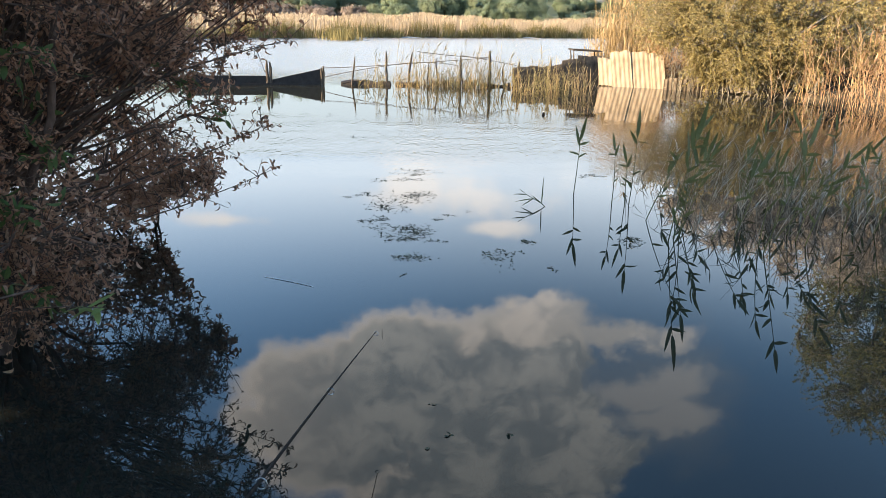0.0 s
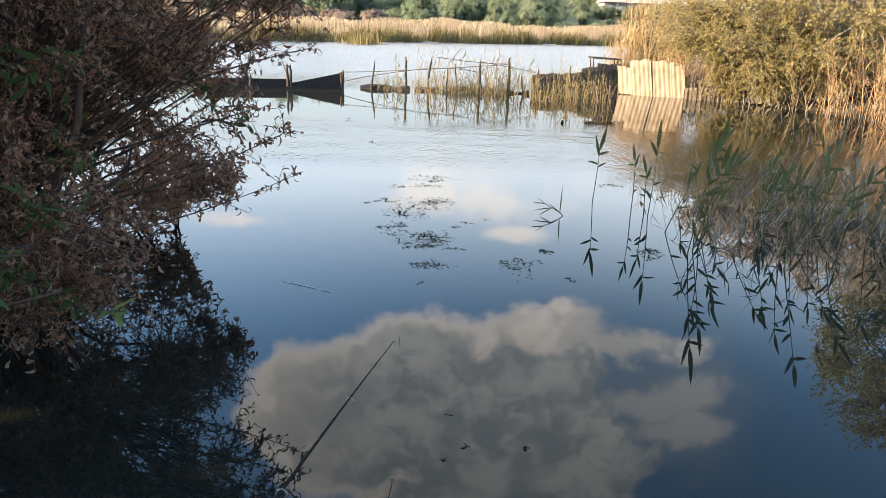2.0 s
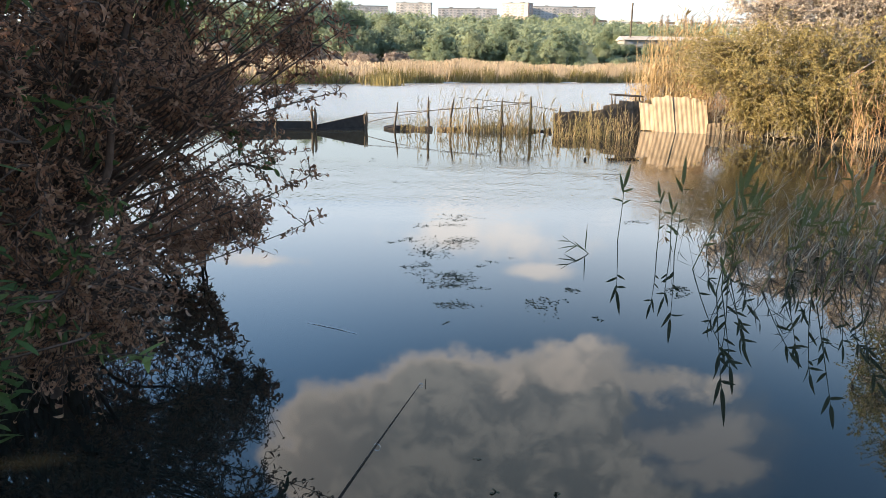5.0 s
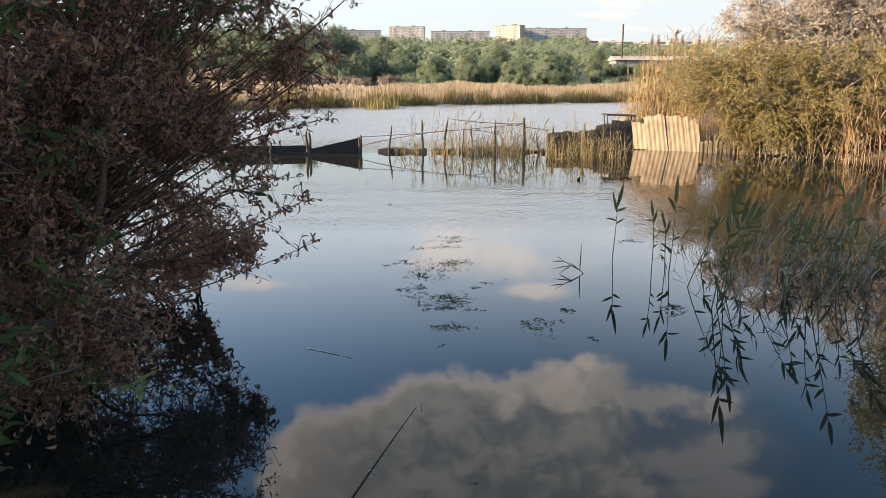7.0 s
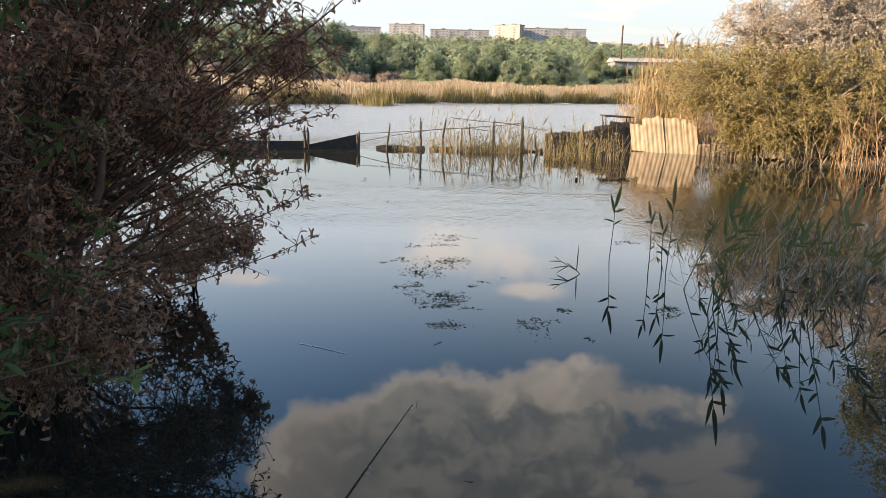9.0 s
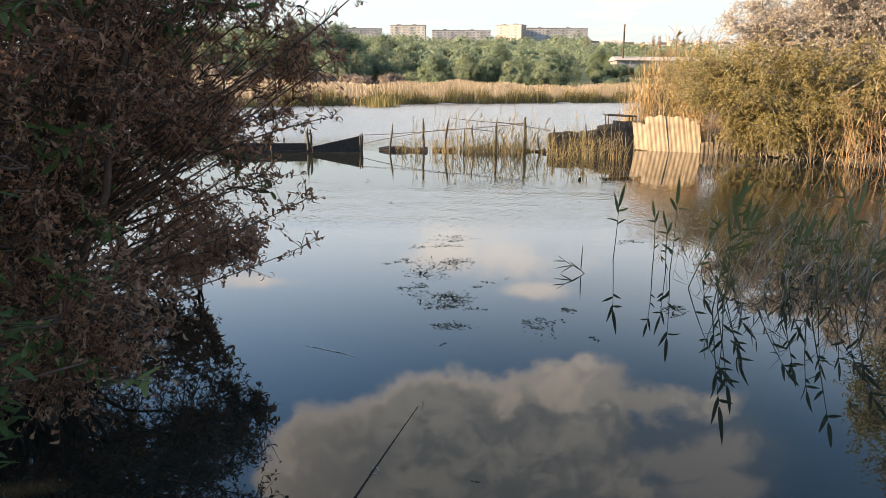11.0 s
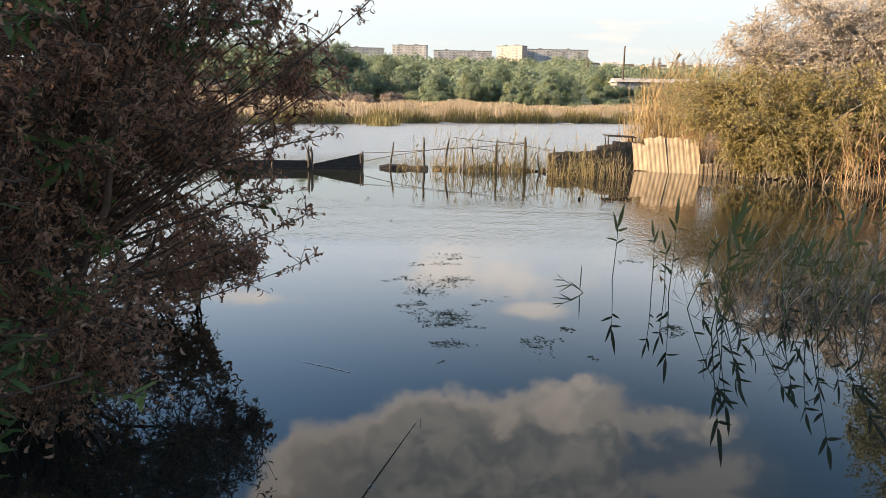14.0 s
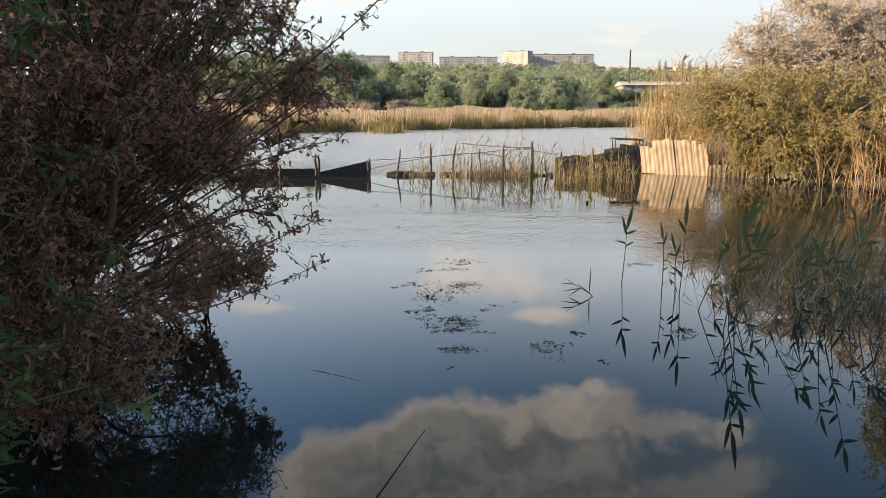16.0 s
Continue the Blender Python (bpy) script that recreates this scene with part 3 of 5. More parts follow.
def leaves_on(polys, per, g, size, width, curl, segs, spread=0.8, hang=0.2):
    n, kk, _ = polys.shape
    t = g.random((n, per)) ** 0.8 * (kk - 1.001)
    i = t.astype(int)
    f = (t - i)[..., None]
    rows = np.arange(n)[:, None]
    base = (polys[rows, i] * (1 - f) + polys[rows, i + 1] * f).reshape(-1, 3)
    along = (polys[rows, i + 1] - polys[rows, i]).reshape(-1, 3)
    ahead = unit(unit(along) * 0.6 + g.normal(0, spread, base.shape) + np.array([0, 0, -hang]))
    side = g.normal(size=base.shape)
    m = len(base)
    return strips(base, ahead, side, size * g.uniform(0.6, 1.3, m), width * g.uniform(0.7, 1.3, m), g.uniform(curl[0], curl[1], m) * g.choice([-1, 1], m), segs)


def clumps_on(polys, per, g, size, width, h):
    """Leaf clumps of a distant crown, lying roughly along its outer surface."""
    n, kk, _ = polys.shape
    p = polys[np.repeat(np.arange(n), per), g.integers(1, kk, n * per)] + g.normal(0, size * 0.5, (n * per, 3))
    out = unit(unit(p - np.array([0, 0, h * 0.42])) + g.normal(0, 0.30, p.shape))
    ahead = np.cross(out, g.normal(size=p.shape))
    m = len(p)
    return strips(p, ahead, np.cross(out, ahead), size * g.uniform(0.6, 1.3, m), width * g.uniform(0.7, 1.3, m), g.uniform(-0.8, 0.8, m), 2)


def woody(name, at, label, category, L, Tw, Sub, foliage, bark, r, group="", kind="", apart=False, rt=None):
    """A tree or shrub thing: trunk and limbs, branches, and its foliage parts [(name, geometry, material, label)]."""
    ob = thing(name, at, label, category, group, kind)
    o = np.array(at, float)
    if apart:
        for i in range(len(L)):
            w = apart[i]
            part("limb", raw("limb", *tubes(L[i : i + 1] - o, taper(L[i : i + 1], w, w * 0.2), 7), bark, True), ob)
    else:
        V, F = tubes(L - o, taper(L, r, r * 0.16), 7)
        part("trunk", raw("trunk", V, F, bark, True), ob)
    rt = rt or r * 0.14
    V, F = join(tubes(Tw - o, taper(Tw, rt, rt * 0.35), 4), tubes(Sub - o, taper(Sub, rt * 0.38, rt * 0.2), 3))
    tagged(part("branchwork", raw("branchwork", V, F, bark, True), ob), kind="stuff")
    for pname, (V, F), m, lab in foliage:
        part(pname, raw(pname, V - o, F, m), ob, lab)
    return ob


def arc(*p):
    """A limb through three points: start, pull, end."""
    a = np.array(p, float)[:, None]
    return bezier(a[0], a[1], a[2], 10)[0]


def left_tree():
    g = np.random.default_rng(11)
    base = (-2.9, 4.4, 0.1)
    blobs = [
        (-2.20, 5.0, 2.05, 1.25, 1.1, 1.15, 8.5),
        (-1.08, 5.0, 2.2, 0.36, 0.3, 0.45, 0.8),
        (-1.90, 5.2, 1.25, 0.75, 0.8, 0.55, 2.6),
        (-2.55, 4.6, 1.15, 1.15, 0.9, 0.60, 0.8),
        (-2.6, 3.6, 2.3, 1.15, 1.0, 1.4, 13.0),
        (-2.1, 5.2, 3.4, 1.40, 1.4, 1.2, 11.0),
        (-2.25, 3.6, 0.85, 0.85, 0.6, 0.42, 3.0),
        (-3.4, 5.8, 2.0, 1.4, 1.3, 1.8, 3.0),
        (-2.8, 4.3, 4.4, 2.0, 2.0, 1.1, 8.0),
        (-2.7, 2.5, 1.5, 0.9, 0.6, 0.9, 2.4),
        (-3.6, 6.9, 1.6, 1.0, 1.1, 0.8, 1.8),
        (-2.35, 6.3, 1.20, 0.85, 0.8, 0.42, 0.6),
        (-2.30, 4.9, 0.50, 0.65, 0.6, 0.22, 0.4),
        (-2.20, 3.9, 0.40, 0.50, 0.45, 0.26, 1.3),
        (-2.65, 6.2, 2.80, 0.95, 0.6, 0.65, 5.5),
        (-2.75, 5.6, 0.80, 0.80, 0.8, 0.45, 0.7),
        (-2.30, 6.8, 0.55, 0.75, 0.8, 0.40, 1.7),
        (-2.70, 7.0, 1.70, 0.75, 0.9, 0.35, 6.5),
        (-1.65, 5.8, 0.75, 0.50, 0.6, 0.32, 2.2),
    ]
    extra = [
        arc((-2.58, 4.32, 0.48), (-1.47, 4.60, 0.71), (-0.787, 4.60, 1.05)),
        arc((-2.40, 4.42, 1.54), (-1.20, 4.69, 1.91), (-0.386, 4.69, 2.74)),
        arc((-2.48, 4.32, 0.90), (-1.66, 4.60, 1.54), (-0.690, 4.60, 2.18)),
        arc((-2.48, 4.23, 0.71), (-1.47, 4.60, 0.99), (-0.920, 4.69, 1.28)),
        arc((-2.58, 4.23, 1.08), (-1.56, 4.60, 1.63), (-0.720, 4.60, 1.82)),
        arc((-2.58, 4.23, 0.99), (-1.75, 4.51, 1.22), (-1.060, 4.51, 1.45)),
        arc((-2.9, 4.5, 0.5), (-2.2, 4.9, 0.52), (-1.60, 5.6, 0.66)),
        arc((-2.9, 4.4, 0.5), (-2.4, 3.6, 0.90), (-1.55, 3.3, 0.95)),
    ]
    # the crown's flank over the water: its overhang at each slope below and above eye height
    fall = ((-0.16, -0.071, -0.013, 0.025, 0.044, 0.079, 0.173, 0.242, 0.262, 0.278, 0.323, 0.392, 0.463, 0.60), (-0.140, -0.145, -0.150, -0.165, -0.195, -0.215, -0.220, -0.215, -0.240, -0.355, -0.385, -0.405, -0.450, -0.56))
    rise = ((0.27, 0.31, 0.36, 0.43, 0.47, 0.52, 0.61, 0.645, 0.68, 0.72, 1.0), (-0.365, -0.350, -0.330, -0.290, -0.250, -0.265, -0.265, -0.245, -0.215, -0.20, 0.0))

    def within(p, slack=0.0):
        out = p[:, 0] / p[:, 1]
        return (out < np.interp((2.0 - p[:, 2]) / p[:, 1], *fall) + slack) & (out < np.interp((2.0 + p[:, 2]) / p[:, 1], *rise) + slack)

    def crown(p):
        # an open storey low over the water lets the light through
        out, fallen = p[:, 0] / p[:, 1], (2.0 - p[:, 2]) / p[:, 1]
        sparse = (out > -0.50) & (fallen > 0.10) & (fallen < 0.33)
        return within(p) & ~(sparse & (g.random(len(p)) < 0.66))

    # the fan of long boughs that sweep out over the water and turn up at their ends
    ends = in_blobs(blobs[:7], 2600, g)
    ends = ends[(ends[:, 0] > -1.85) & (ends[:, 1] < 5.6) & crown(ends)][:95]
    n = len(ends)
    start = np.stack([g.uniform(-3.0, -2.5, n), g.uniform(4.3, 4.9, n), 0.25 + 0.45 * (ends[:, 2] - 0.4).clip(0)], -1)
    pull = start + (ends - start) * np.array([0.55, 0.6, 0.30]) + g.normal(0, 0.05, (n, 3))
    boughs = bezier(start, pull, ends, 10)
    boughs[:, 1:-1] += g.normal(0, 0.010, boughs[:, 1:-1].shape)
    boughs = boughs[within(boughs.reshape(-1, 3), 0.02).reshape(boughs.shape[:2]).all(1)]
    n_boughs = len(boughs)
    extra = list(boughs) + extra
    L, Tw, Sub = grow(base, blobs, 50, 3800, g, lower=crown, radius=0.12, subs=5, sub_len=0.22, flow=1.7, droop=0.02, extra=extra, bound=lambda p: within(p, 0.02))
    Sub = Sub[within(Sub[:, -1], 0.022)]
    # a few twigs of the outer limbs
    tips = np.concatenate([l[5:] for l in L[-8:]])
    n = 190
    i = g.integers(0, len(tips), n)
    d = unit(np.c_[g.normal(0.4, 0.5, n), g.normal(0, 0.5, n), g.normal(0.25, 0.5, n)]) * g.uniform(0.06, 0.22, (n, 1))
    fine = bezier(tips[i], tips[i] + d * 0.5 + g.normal(0, 0.02, (n, 3)), tips[i] + d, 4)
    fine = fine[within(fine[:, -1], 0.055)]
    Sub = np.concatenate([Sub, fine])
    dry = join(leaves_on(Sub, 3, g, 0.072, 0.0140, (2.2, 5.2), 6, 0.7, 0.3), leaves_on(Tw[:, 3:], 4, g, 0.072, 0.0140, (2.2, 5.2), 6, 0.7, 0.3), leaves_on(boughs[:, 5:], 12, g, 0.072, 0.014, (2.2, 5.2), 6), leaves_on(L[: len(L) - n_boughs - 8, 5:], 26, g, 0.072, 0.014, (2.2, 5.2), 6), leaves_on(L[-8:, 4:], 20, g, 0.072, 0.014, (2.0, 4.8), 6))
    tufts = np.array([(-1.55, 4.5, 2.5), (-1.74, 4.0, 1.33), (-1.15, 4.9, 1.45), (-1.6, 3.0, 2.3), (-1.9, 3.3, 1.0), (-2.0, 4.0, 2.6), (-1.9, 3.5, 1.7), (-1.7, 3.2, 0.75)])
    fresh = np.concatenate([Sub[np.argsort(np.linalg.norm(Sub[:, 0] - c, axis=1))[:14]] for c in tufts])
    green = leaves_on(fresh, 3, g, 0.10, 0.026, (0.2, 0.9), 4, 0.7, 0.3)
    widths = list(g.uniform(0.014, 0.032, len(L) - n_boughs - 8)) + list(g.uniform(0.007, 0.013, n_boughs)) + [0.0075, 0.012, 0.015, 0.011, 0.013, 0.013, 0.012, 0.012]
    for j in (0, 5, 11):
        widths[j] = 0.055
    woody("tree", base, "dark overhanging bank tree with withered curled brown leaves", "tree", L, Tw, Sub,
          [("crown", dry, M["leaf_dry"], "curled withered brown leaves"), ("fresh_foliage", green, M["leaf_green"], "few fresh green leaves")], M["bark"], 0.045, apart=widths, rt=0.0075)
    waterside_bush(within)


def waterside_bush(within):
    """The low bush beyond the overhanging tree, its boughs close over the water."""
    g = np.random.default_rng(18)
    base = (-3.4, 7.1, 0.1)
    blobs = [(-2.45, 6.75, 0.42, 0.75, 0.8, 0.33, 3), (-2.95, 7.3, 0.60, 0.70, 0.7, 0.45, 1.5), (-1.75, 5.95, 0.66, 0.45, 0.45, 0.28, 0.7)]
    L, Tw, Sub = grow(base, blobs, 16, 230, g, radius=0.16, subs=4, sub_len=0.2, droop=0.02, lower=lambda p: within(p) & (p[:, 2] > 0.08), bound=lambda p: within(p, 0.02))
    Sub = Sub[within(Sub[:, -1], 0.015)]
    fol = join(leaves_on(Sub, 4, g, 0.08, 0.021, (1.2, 4.0), 4, 0.8, 0.2), leaves_on(Tw, 5, g, 0.08, 0.021, (1.2, 4.0), 4, 0.8, 0.2), leaves_on(L[:, 4:], 14, g, 0.08, 0.021, (1.2, 4.0), 4))
    woody("shrub", base, "low withered bush with boughs close over the water", "shrub", L, Tw, Sub, [("foliage", fol, M["leaf_dry"], "curled withered brown leaves")], M["bark"], 0.018)


def sprig(x, y, z, count, size, g, low=0.45, back=0.0, leaf="leaf_green"):
    """A leafy shoot at the tree's edge, on a thin stem that rises from the bank."""
    foot = (x - 0.35 - back, y + 0.15 + back, 0.1)
    stem = bezier(np.array([foot]), np.array([[x - 0.25 - back, y + back * 0.5, z * (0.6 + 0.5 * back)]]), np.array([[x, y, z]]), 9)
    ob = thing("sapling", foot, "slender sapling with broad fresh green leaves", "sapling", "green saplings")
    o = np.array(foot)
    stalk = part("stem", raw("stem", *tubes(stem - o, taper(stem, 0.005, 0.002), 6), M["bark"], True), ob)
    for i in range(count):
        f = (low + (1 - low) * (i + 1) / count) * 8
        a = min(int(f), 7)
        b = stem[0, a] * (1 - f + a) + stem[0, a + 1] * (f - a)
        az = i * 2.4 + g.normal(0, 0.3)
        d = np.array([[math.cos(az), math.sin(az), g.uniform(-0.3, 0.5)]])
        V, F = strips((b - o)[None], d, np.cross(d, [[0, 0, 1.0]]), size * g.uniform(0.7, 1.2), size * 0.26, g.uniform(-0.9, -0.1), 5)
        part("leaf", raw("leaf", V, F, M[leaf], True), stalk)


def sprigs():
    g = np.random.default_rng(16)
    sprig(-1.315, 3.0, 0.715, 8, 0.12, g, 0.9, 0.6, "leaf_lit")
    for i in range(9):
        sprig(-1.62 - 0.10 * g.random(), 2.35 + 0.35 * g.random(), 0.75 + 0.12 * i + 0.05 * g.random(), 16, 0.12, g)


def bank_bush():
    """The thicket of the left bank behind the overhanging tree."""
    g = np.random.default_rng(15)
    base = (-5.6, 8.2, 0.2)
    blobs = [(-5.2, 8.0, 1.5, 1.6, 1.3, 1.5, 3), (-5.3, 8.8, 1.25, 1.0, 1.2, 0.9, 2), (-4.7, 9.0, 1.0, 0.8, 0.8, 0.6, 2.0), (-5.6, 6.6, 1.6, 1.3, 1.3, 1.7, 3), (-6.5, 10.5, 1.8, 1.8, 1.6, 2.0, 2)]
    L, Tw, Sub = grow(base, blobs, 24, 600, g, radius=0.3, subs=5, sub_len=0.4, lower=lambda p: p[:, 2] > 0.1)
    fol = join(leaves_on(Sub, 12, g, 0.075, 0.020, (0.8, 3.5), 4), leaves_on(Tw, 12, g, 0.075, 0.020, (0.8, 3.5), 4))
    woody("shrub", base, "dark dense bush of the shaded bank", "shrub", L, Tw, Sub, [("foliage", fol, M["leaf_dry"], "")], M["bark"], 0.03)


def right_shrub():
    g = np.random.default_rng(12)
    base = (10.3, 22.4, 0.2)
    blobs = [(10.1, 22.4, 1.80, 2.4, 1.4, 1.70, 5), (12.3, 21.8, 1.7, 2.3, 1.6, 1.8, 3.5), (8.35, 23.5, 2.25, 1.5, 0.9, 1.05, 2.4), (14.5, 21.5, 2.0, 2.0, 1.8, 2.0, 2.0), (10.9, 21.4, 0.85, 1.7, 0.6, 0.75, 3.6), (9.4, 22.5, 0.85, 0.9, 0.5, 0.70, 1.9)]
    L, Tw, Sub = grow(base, blobs, 40, 1700, g, radius=0.18, lift=1.6, subs=6, sub_len=0.36, lower=lambda p: p[:, 2] > 0.15)
    fol = join(leaves_on(Sub, 20, g, 0.056, 0.024, (0.1, 0.9), 2), leaves_on(Tw, 18, g, 0.056, 0.024, (0.1, 0.9), 2))
    woody("shrub", base, "dense sunlit yellow-green bush at the water's edge", "shrub", L, Tw, Sub, [("foliage", fol, M["shrub"], "")], M["bark_pale"], 0.05)


def right_tree():
    g = np.random.default_rng(13)
    base = (14.2, 25.4, 0.4)
    blobs = [(12.3, 24.6, 3.9, 3.3, 1.8, 1.8, 5), (15.4, 24.8, 4.8, 3.0, 2.2, 2.2, 4)]
    L, Tw, Sub = grow(base, blobs, 36, 1900, g, radius=0.25, subs=6, sub_len=0.5)
    fol = join(leaves_on(Sub, 13, g, 0.062, 0.028, (0.1, 0.9), 2), leaves_on(Tw, 13, g, 0.062, 0.028, (0.1, 0.9), 2))
    woody("tree", base, "pale shrubby tree with silvery pinkish leaves behind the bush", "tree", L, Tw, Sub, [("crown", fol, M["blossom"], "")], M["bark_pale"], 0.10)


def tall_tree():
    g = np.random.default_rng(17)
    base = (19.5, 26.0, 0.6)
    blobs = [(18.9, 25.2, 9.2, 3.6, 2.8, 4.6, 6), (20.7, 26.0, 6.5, 3.2, 2.5, 3.0, 3)]
    L, Tw, Sub = grow(base, blobs, 26, 1300, g, radius=0.22, subs=5, sub_len=0.7)
    fol = join(leaves_on(Sub, 16, g, 0.10, 0.04, (0.1, 0.9), 2), leaves_on(Tw, 14, g, 0.10, 0.04, (0.1, 0.9), 2))
    woody("tree", base, "tall olive-green willow mirrored in the water", "tree", L, Tw, Sub, [("crown", fol, M["willow"], "")], M["bark_pale"], 0.13)


def shade_trees():
    """Unseen trees added on the bank behind and left of the standing place, to throw the evening shade over the near
    pond.
    """
    g = np.random.default_rng(14)
    blobs = [(0, 0, 4.6, 2.6, 2.6, 2.6, 3), (0.5, 0.3, 2.4, 2.0, 2.0, 1.6, 1)]
    L, Tw, Sub = grow((0, 0, 0), blobs, 16, 420, g, radius=0.15, subs=4, sub_len=0.6)
    fol = join(leaves_on(Sub, 5, g, 0.18, 0.09, (0.1, 0.9), 2), leaves_on(Tw, 5, g, 0.18, 0.09, (0.1, 0.9), 2))
    first = woody("tree", (0, 0, 0), "unseen leafy bank tree added to shade the near water", "tree", L, Tw, Sub, [("crown", fol, M["leaf_green"], "")], M["bark"], 0.11, "bank trees")
    spots = [(-11.5, 1.0, 0), (-11.6, 4.2, 140), (-12.4, 7.6, 200), (-13.0, -2.5, 20), (-13.0, 10.6, 80), (-15.5, 2.6, 260), (-15.5, 5.8, 310)]
    for n, (x, y, a) in enumerate(spots):
        m = pose(x, y, float(ground_height(np.array(x), np.array(y))) - 0.05, 0, 0, a)
        if n:
            copy_thing(first, m)
    first.matrix_basis = pose(spots[0][0], spots[0][1], float(ground_height(np.array(spots[0][0]), np.array(spots[0][1]))) - 0.05)


left_tree()
sprigs()
bank_bush()
right_shrub()
right_tree()
tall_tree()
shade_trees()

# ======== far shore: reeds, woods, town ========


def reed_bed():
    g = np.random.default_rng(21)
    n = 26000
    x = g.uniform(-60, 120, n)
    back = g.random(n) ** 1.6 * 16
    y = far_shore(x) + back + 0.8 * np.sin(x * 0.7) + 0.6 * np.sin(x * 1.9 + 1)
    tall = (2.55 + 0.25 * np.sin(x * 0.23 + 1) + 0.15 * np.sin(x * 0.9)) * g.uniform(0.80, 1.08, n)
    z = ground_height(x, y)
    base = np.stack([x, y, np.minimum(z, 0.1) - 0.1], -1)
    lean = np.stack([g.normal(0.06, 0.09, n), g.normal(0, 0.08, n), np.ones(n)], -1)
    side = np.stack([np.ones(n), g.normal(0, 0.5, n), np.zeros(n)], -1)
    prof = [1.0, 0.8, 0.55, 0.25]
    V1, F1 = strips(base, lean, side, tall, 0.05, g.uniform(-0.15, 0.15, n), 3, prof)
    top = base + unit(lean) * tall[:, None] * 0.94
    sel = g.random(n) < 0.75
    V2, F2 = strips(top[sel], lean[sel] + np.c_[g.normal(0.3, 0.4, sel.sum()), g.normal(0, 0.3, sel.sum()), np.zeros(sel.sum())], side[sel], 0.26, 0.075, 0.5, 2, [0.4, 1.0, 0.15])
    V, F = join((V1, F1), (V2, F2))
    tagged(new("far_reed_bed", raw("far_reed_bed", V, F, M["reed_far"])), "wide bed of dry golden reeds along the far shore", "reeds", kind="stuff")
    n = 15000
    x = g.uniform(-60, 120, n)
    y = far_shore(x) - 0.3 + g.random(n) * 1.4 + 0.8 * np.sin(x * 0.7) + 0.6 * np.sin(x * 1.9 + 1)
    clump = 0.55 + 0.45 * np.sin(x * 1.1) * np.sin(x * 0.37 + 2)
    base = np.stack([x, y, np.full(n, -0.1)], -1)
    V, F = strips(base, np.stack([g.normal(0, 0.2, n), g.normal(-0.1, 0.15, n), np.ones(n)], -1), np.stack([np.ones(n), g.normal(0, 0.5, n), np.zeros(n)], -1),
                  g.uniform(0.9, 1.9, n) * (0.60 + 0.85 * clump), 0.08, g.uniform(-0.6, 0.6, n), 3, [1, 0.9, 0.6, 0.1])
    tagged(new("reed_edge", raw("reed_edge", V, F, M["reed_far_low"])), "greenish shorter reeds at the foot of the bed", "reeds", kind="stuff")


def mud_banks():
    """Pale mud showing in front of the far reeds, and a clump of reeds on the nearest patch."""
    for x, y, rx, ry in ((-4.9, 76.0, 1.4, 1.0), (0.1, 91.2, 1.7, 0.9), (16.5, 103.2, 2.2, 0.9)):
        a, r = np.meshgrid(np.linspace(0, 2 * math.pi, 25)[:-1], np.linspace(0, 1, 6), indexing="ij")
        edge = 1 + 0.18 * np.sin(3 * a + x) + 0.10 * np.sin(7 * a + y)
        V = np.stack([np.cos(a) * r * rx * edge, np.sin(a) * r * ry * edge, 0.16 * (1 - r**1.5) - 0.03 + 0.02 * np.sin(a * 5 + r * 9)], -1)
        i = np.arange(24 * 6).reshape(24, 6)
        j = np.roll(i, -1, axis=0)
        F = np.stack([i[:, :-1], i[:, 1:], j[:, 1:], j[:, :-1]], -1).reshape(-1, 4)
        ob = new("mud_bank", raw("mud_bank", V, F, M["roof_pale"], True))
        ob.location = (x, y, 0)
        tagged(ob, "low pale bank of dried mud before the far reeds", "mud bank", "mud banks")
    g = np.random.default_rng(26)
    n = 420
    x, y = g.normal(-6.5, 0.8, n), g.normal(75.0, 0.7, n)
    base = np.stack([x, y, np.full(n, -0.1)], -1)
    V, F = strips(base, np.stack([g.normal(0, 0.12, n), g.normal(0, 0.1, n), np.ones(n)], -1), np.stack([np.ones(n), g.normal(0, 0.5, n), np.zeros(n)], -1), g.uniform(0.5, 1.5, n), 0.05, g.uniform(-0.6, 0.6, n), 3, [1, 0.9, 0.6, 0.1])
    tagged(new("reed_clump", raw("reed_clump", V, F, M["reed_far_low"])), "clump of short golden reeds standing off the far bed", "reeds", kind="stuff")


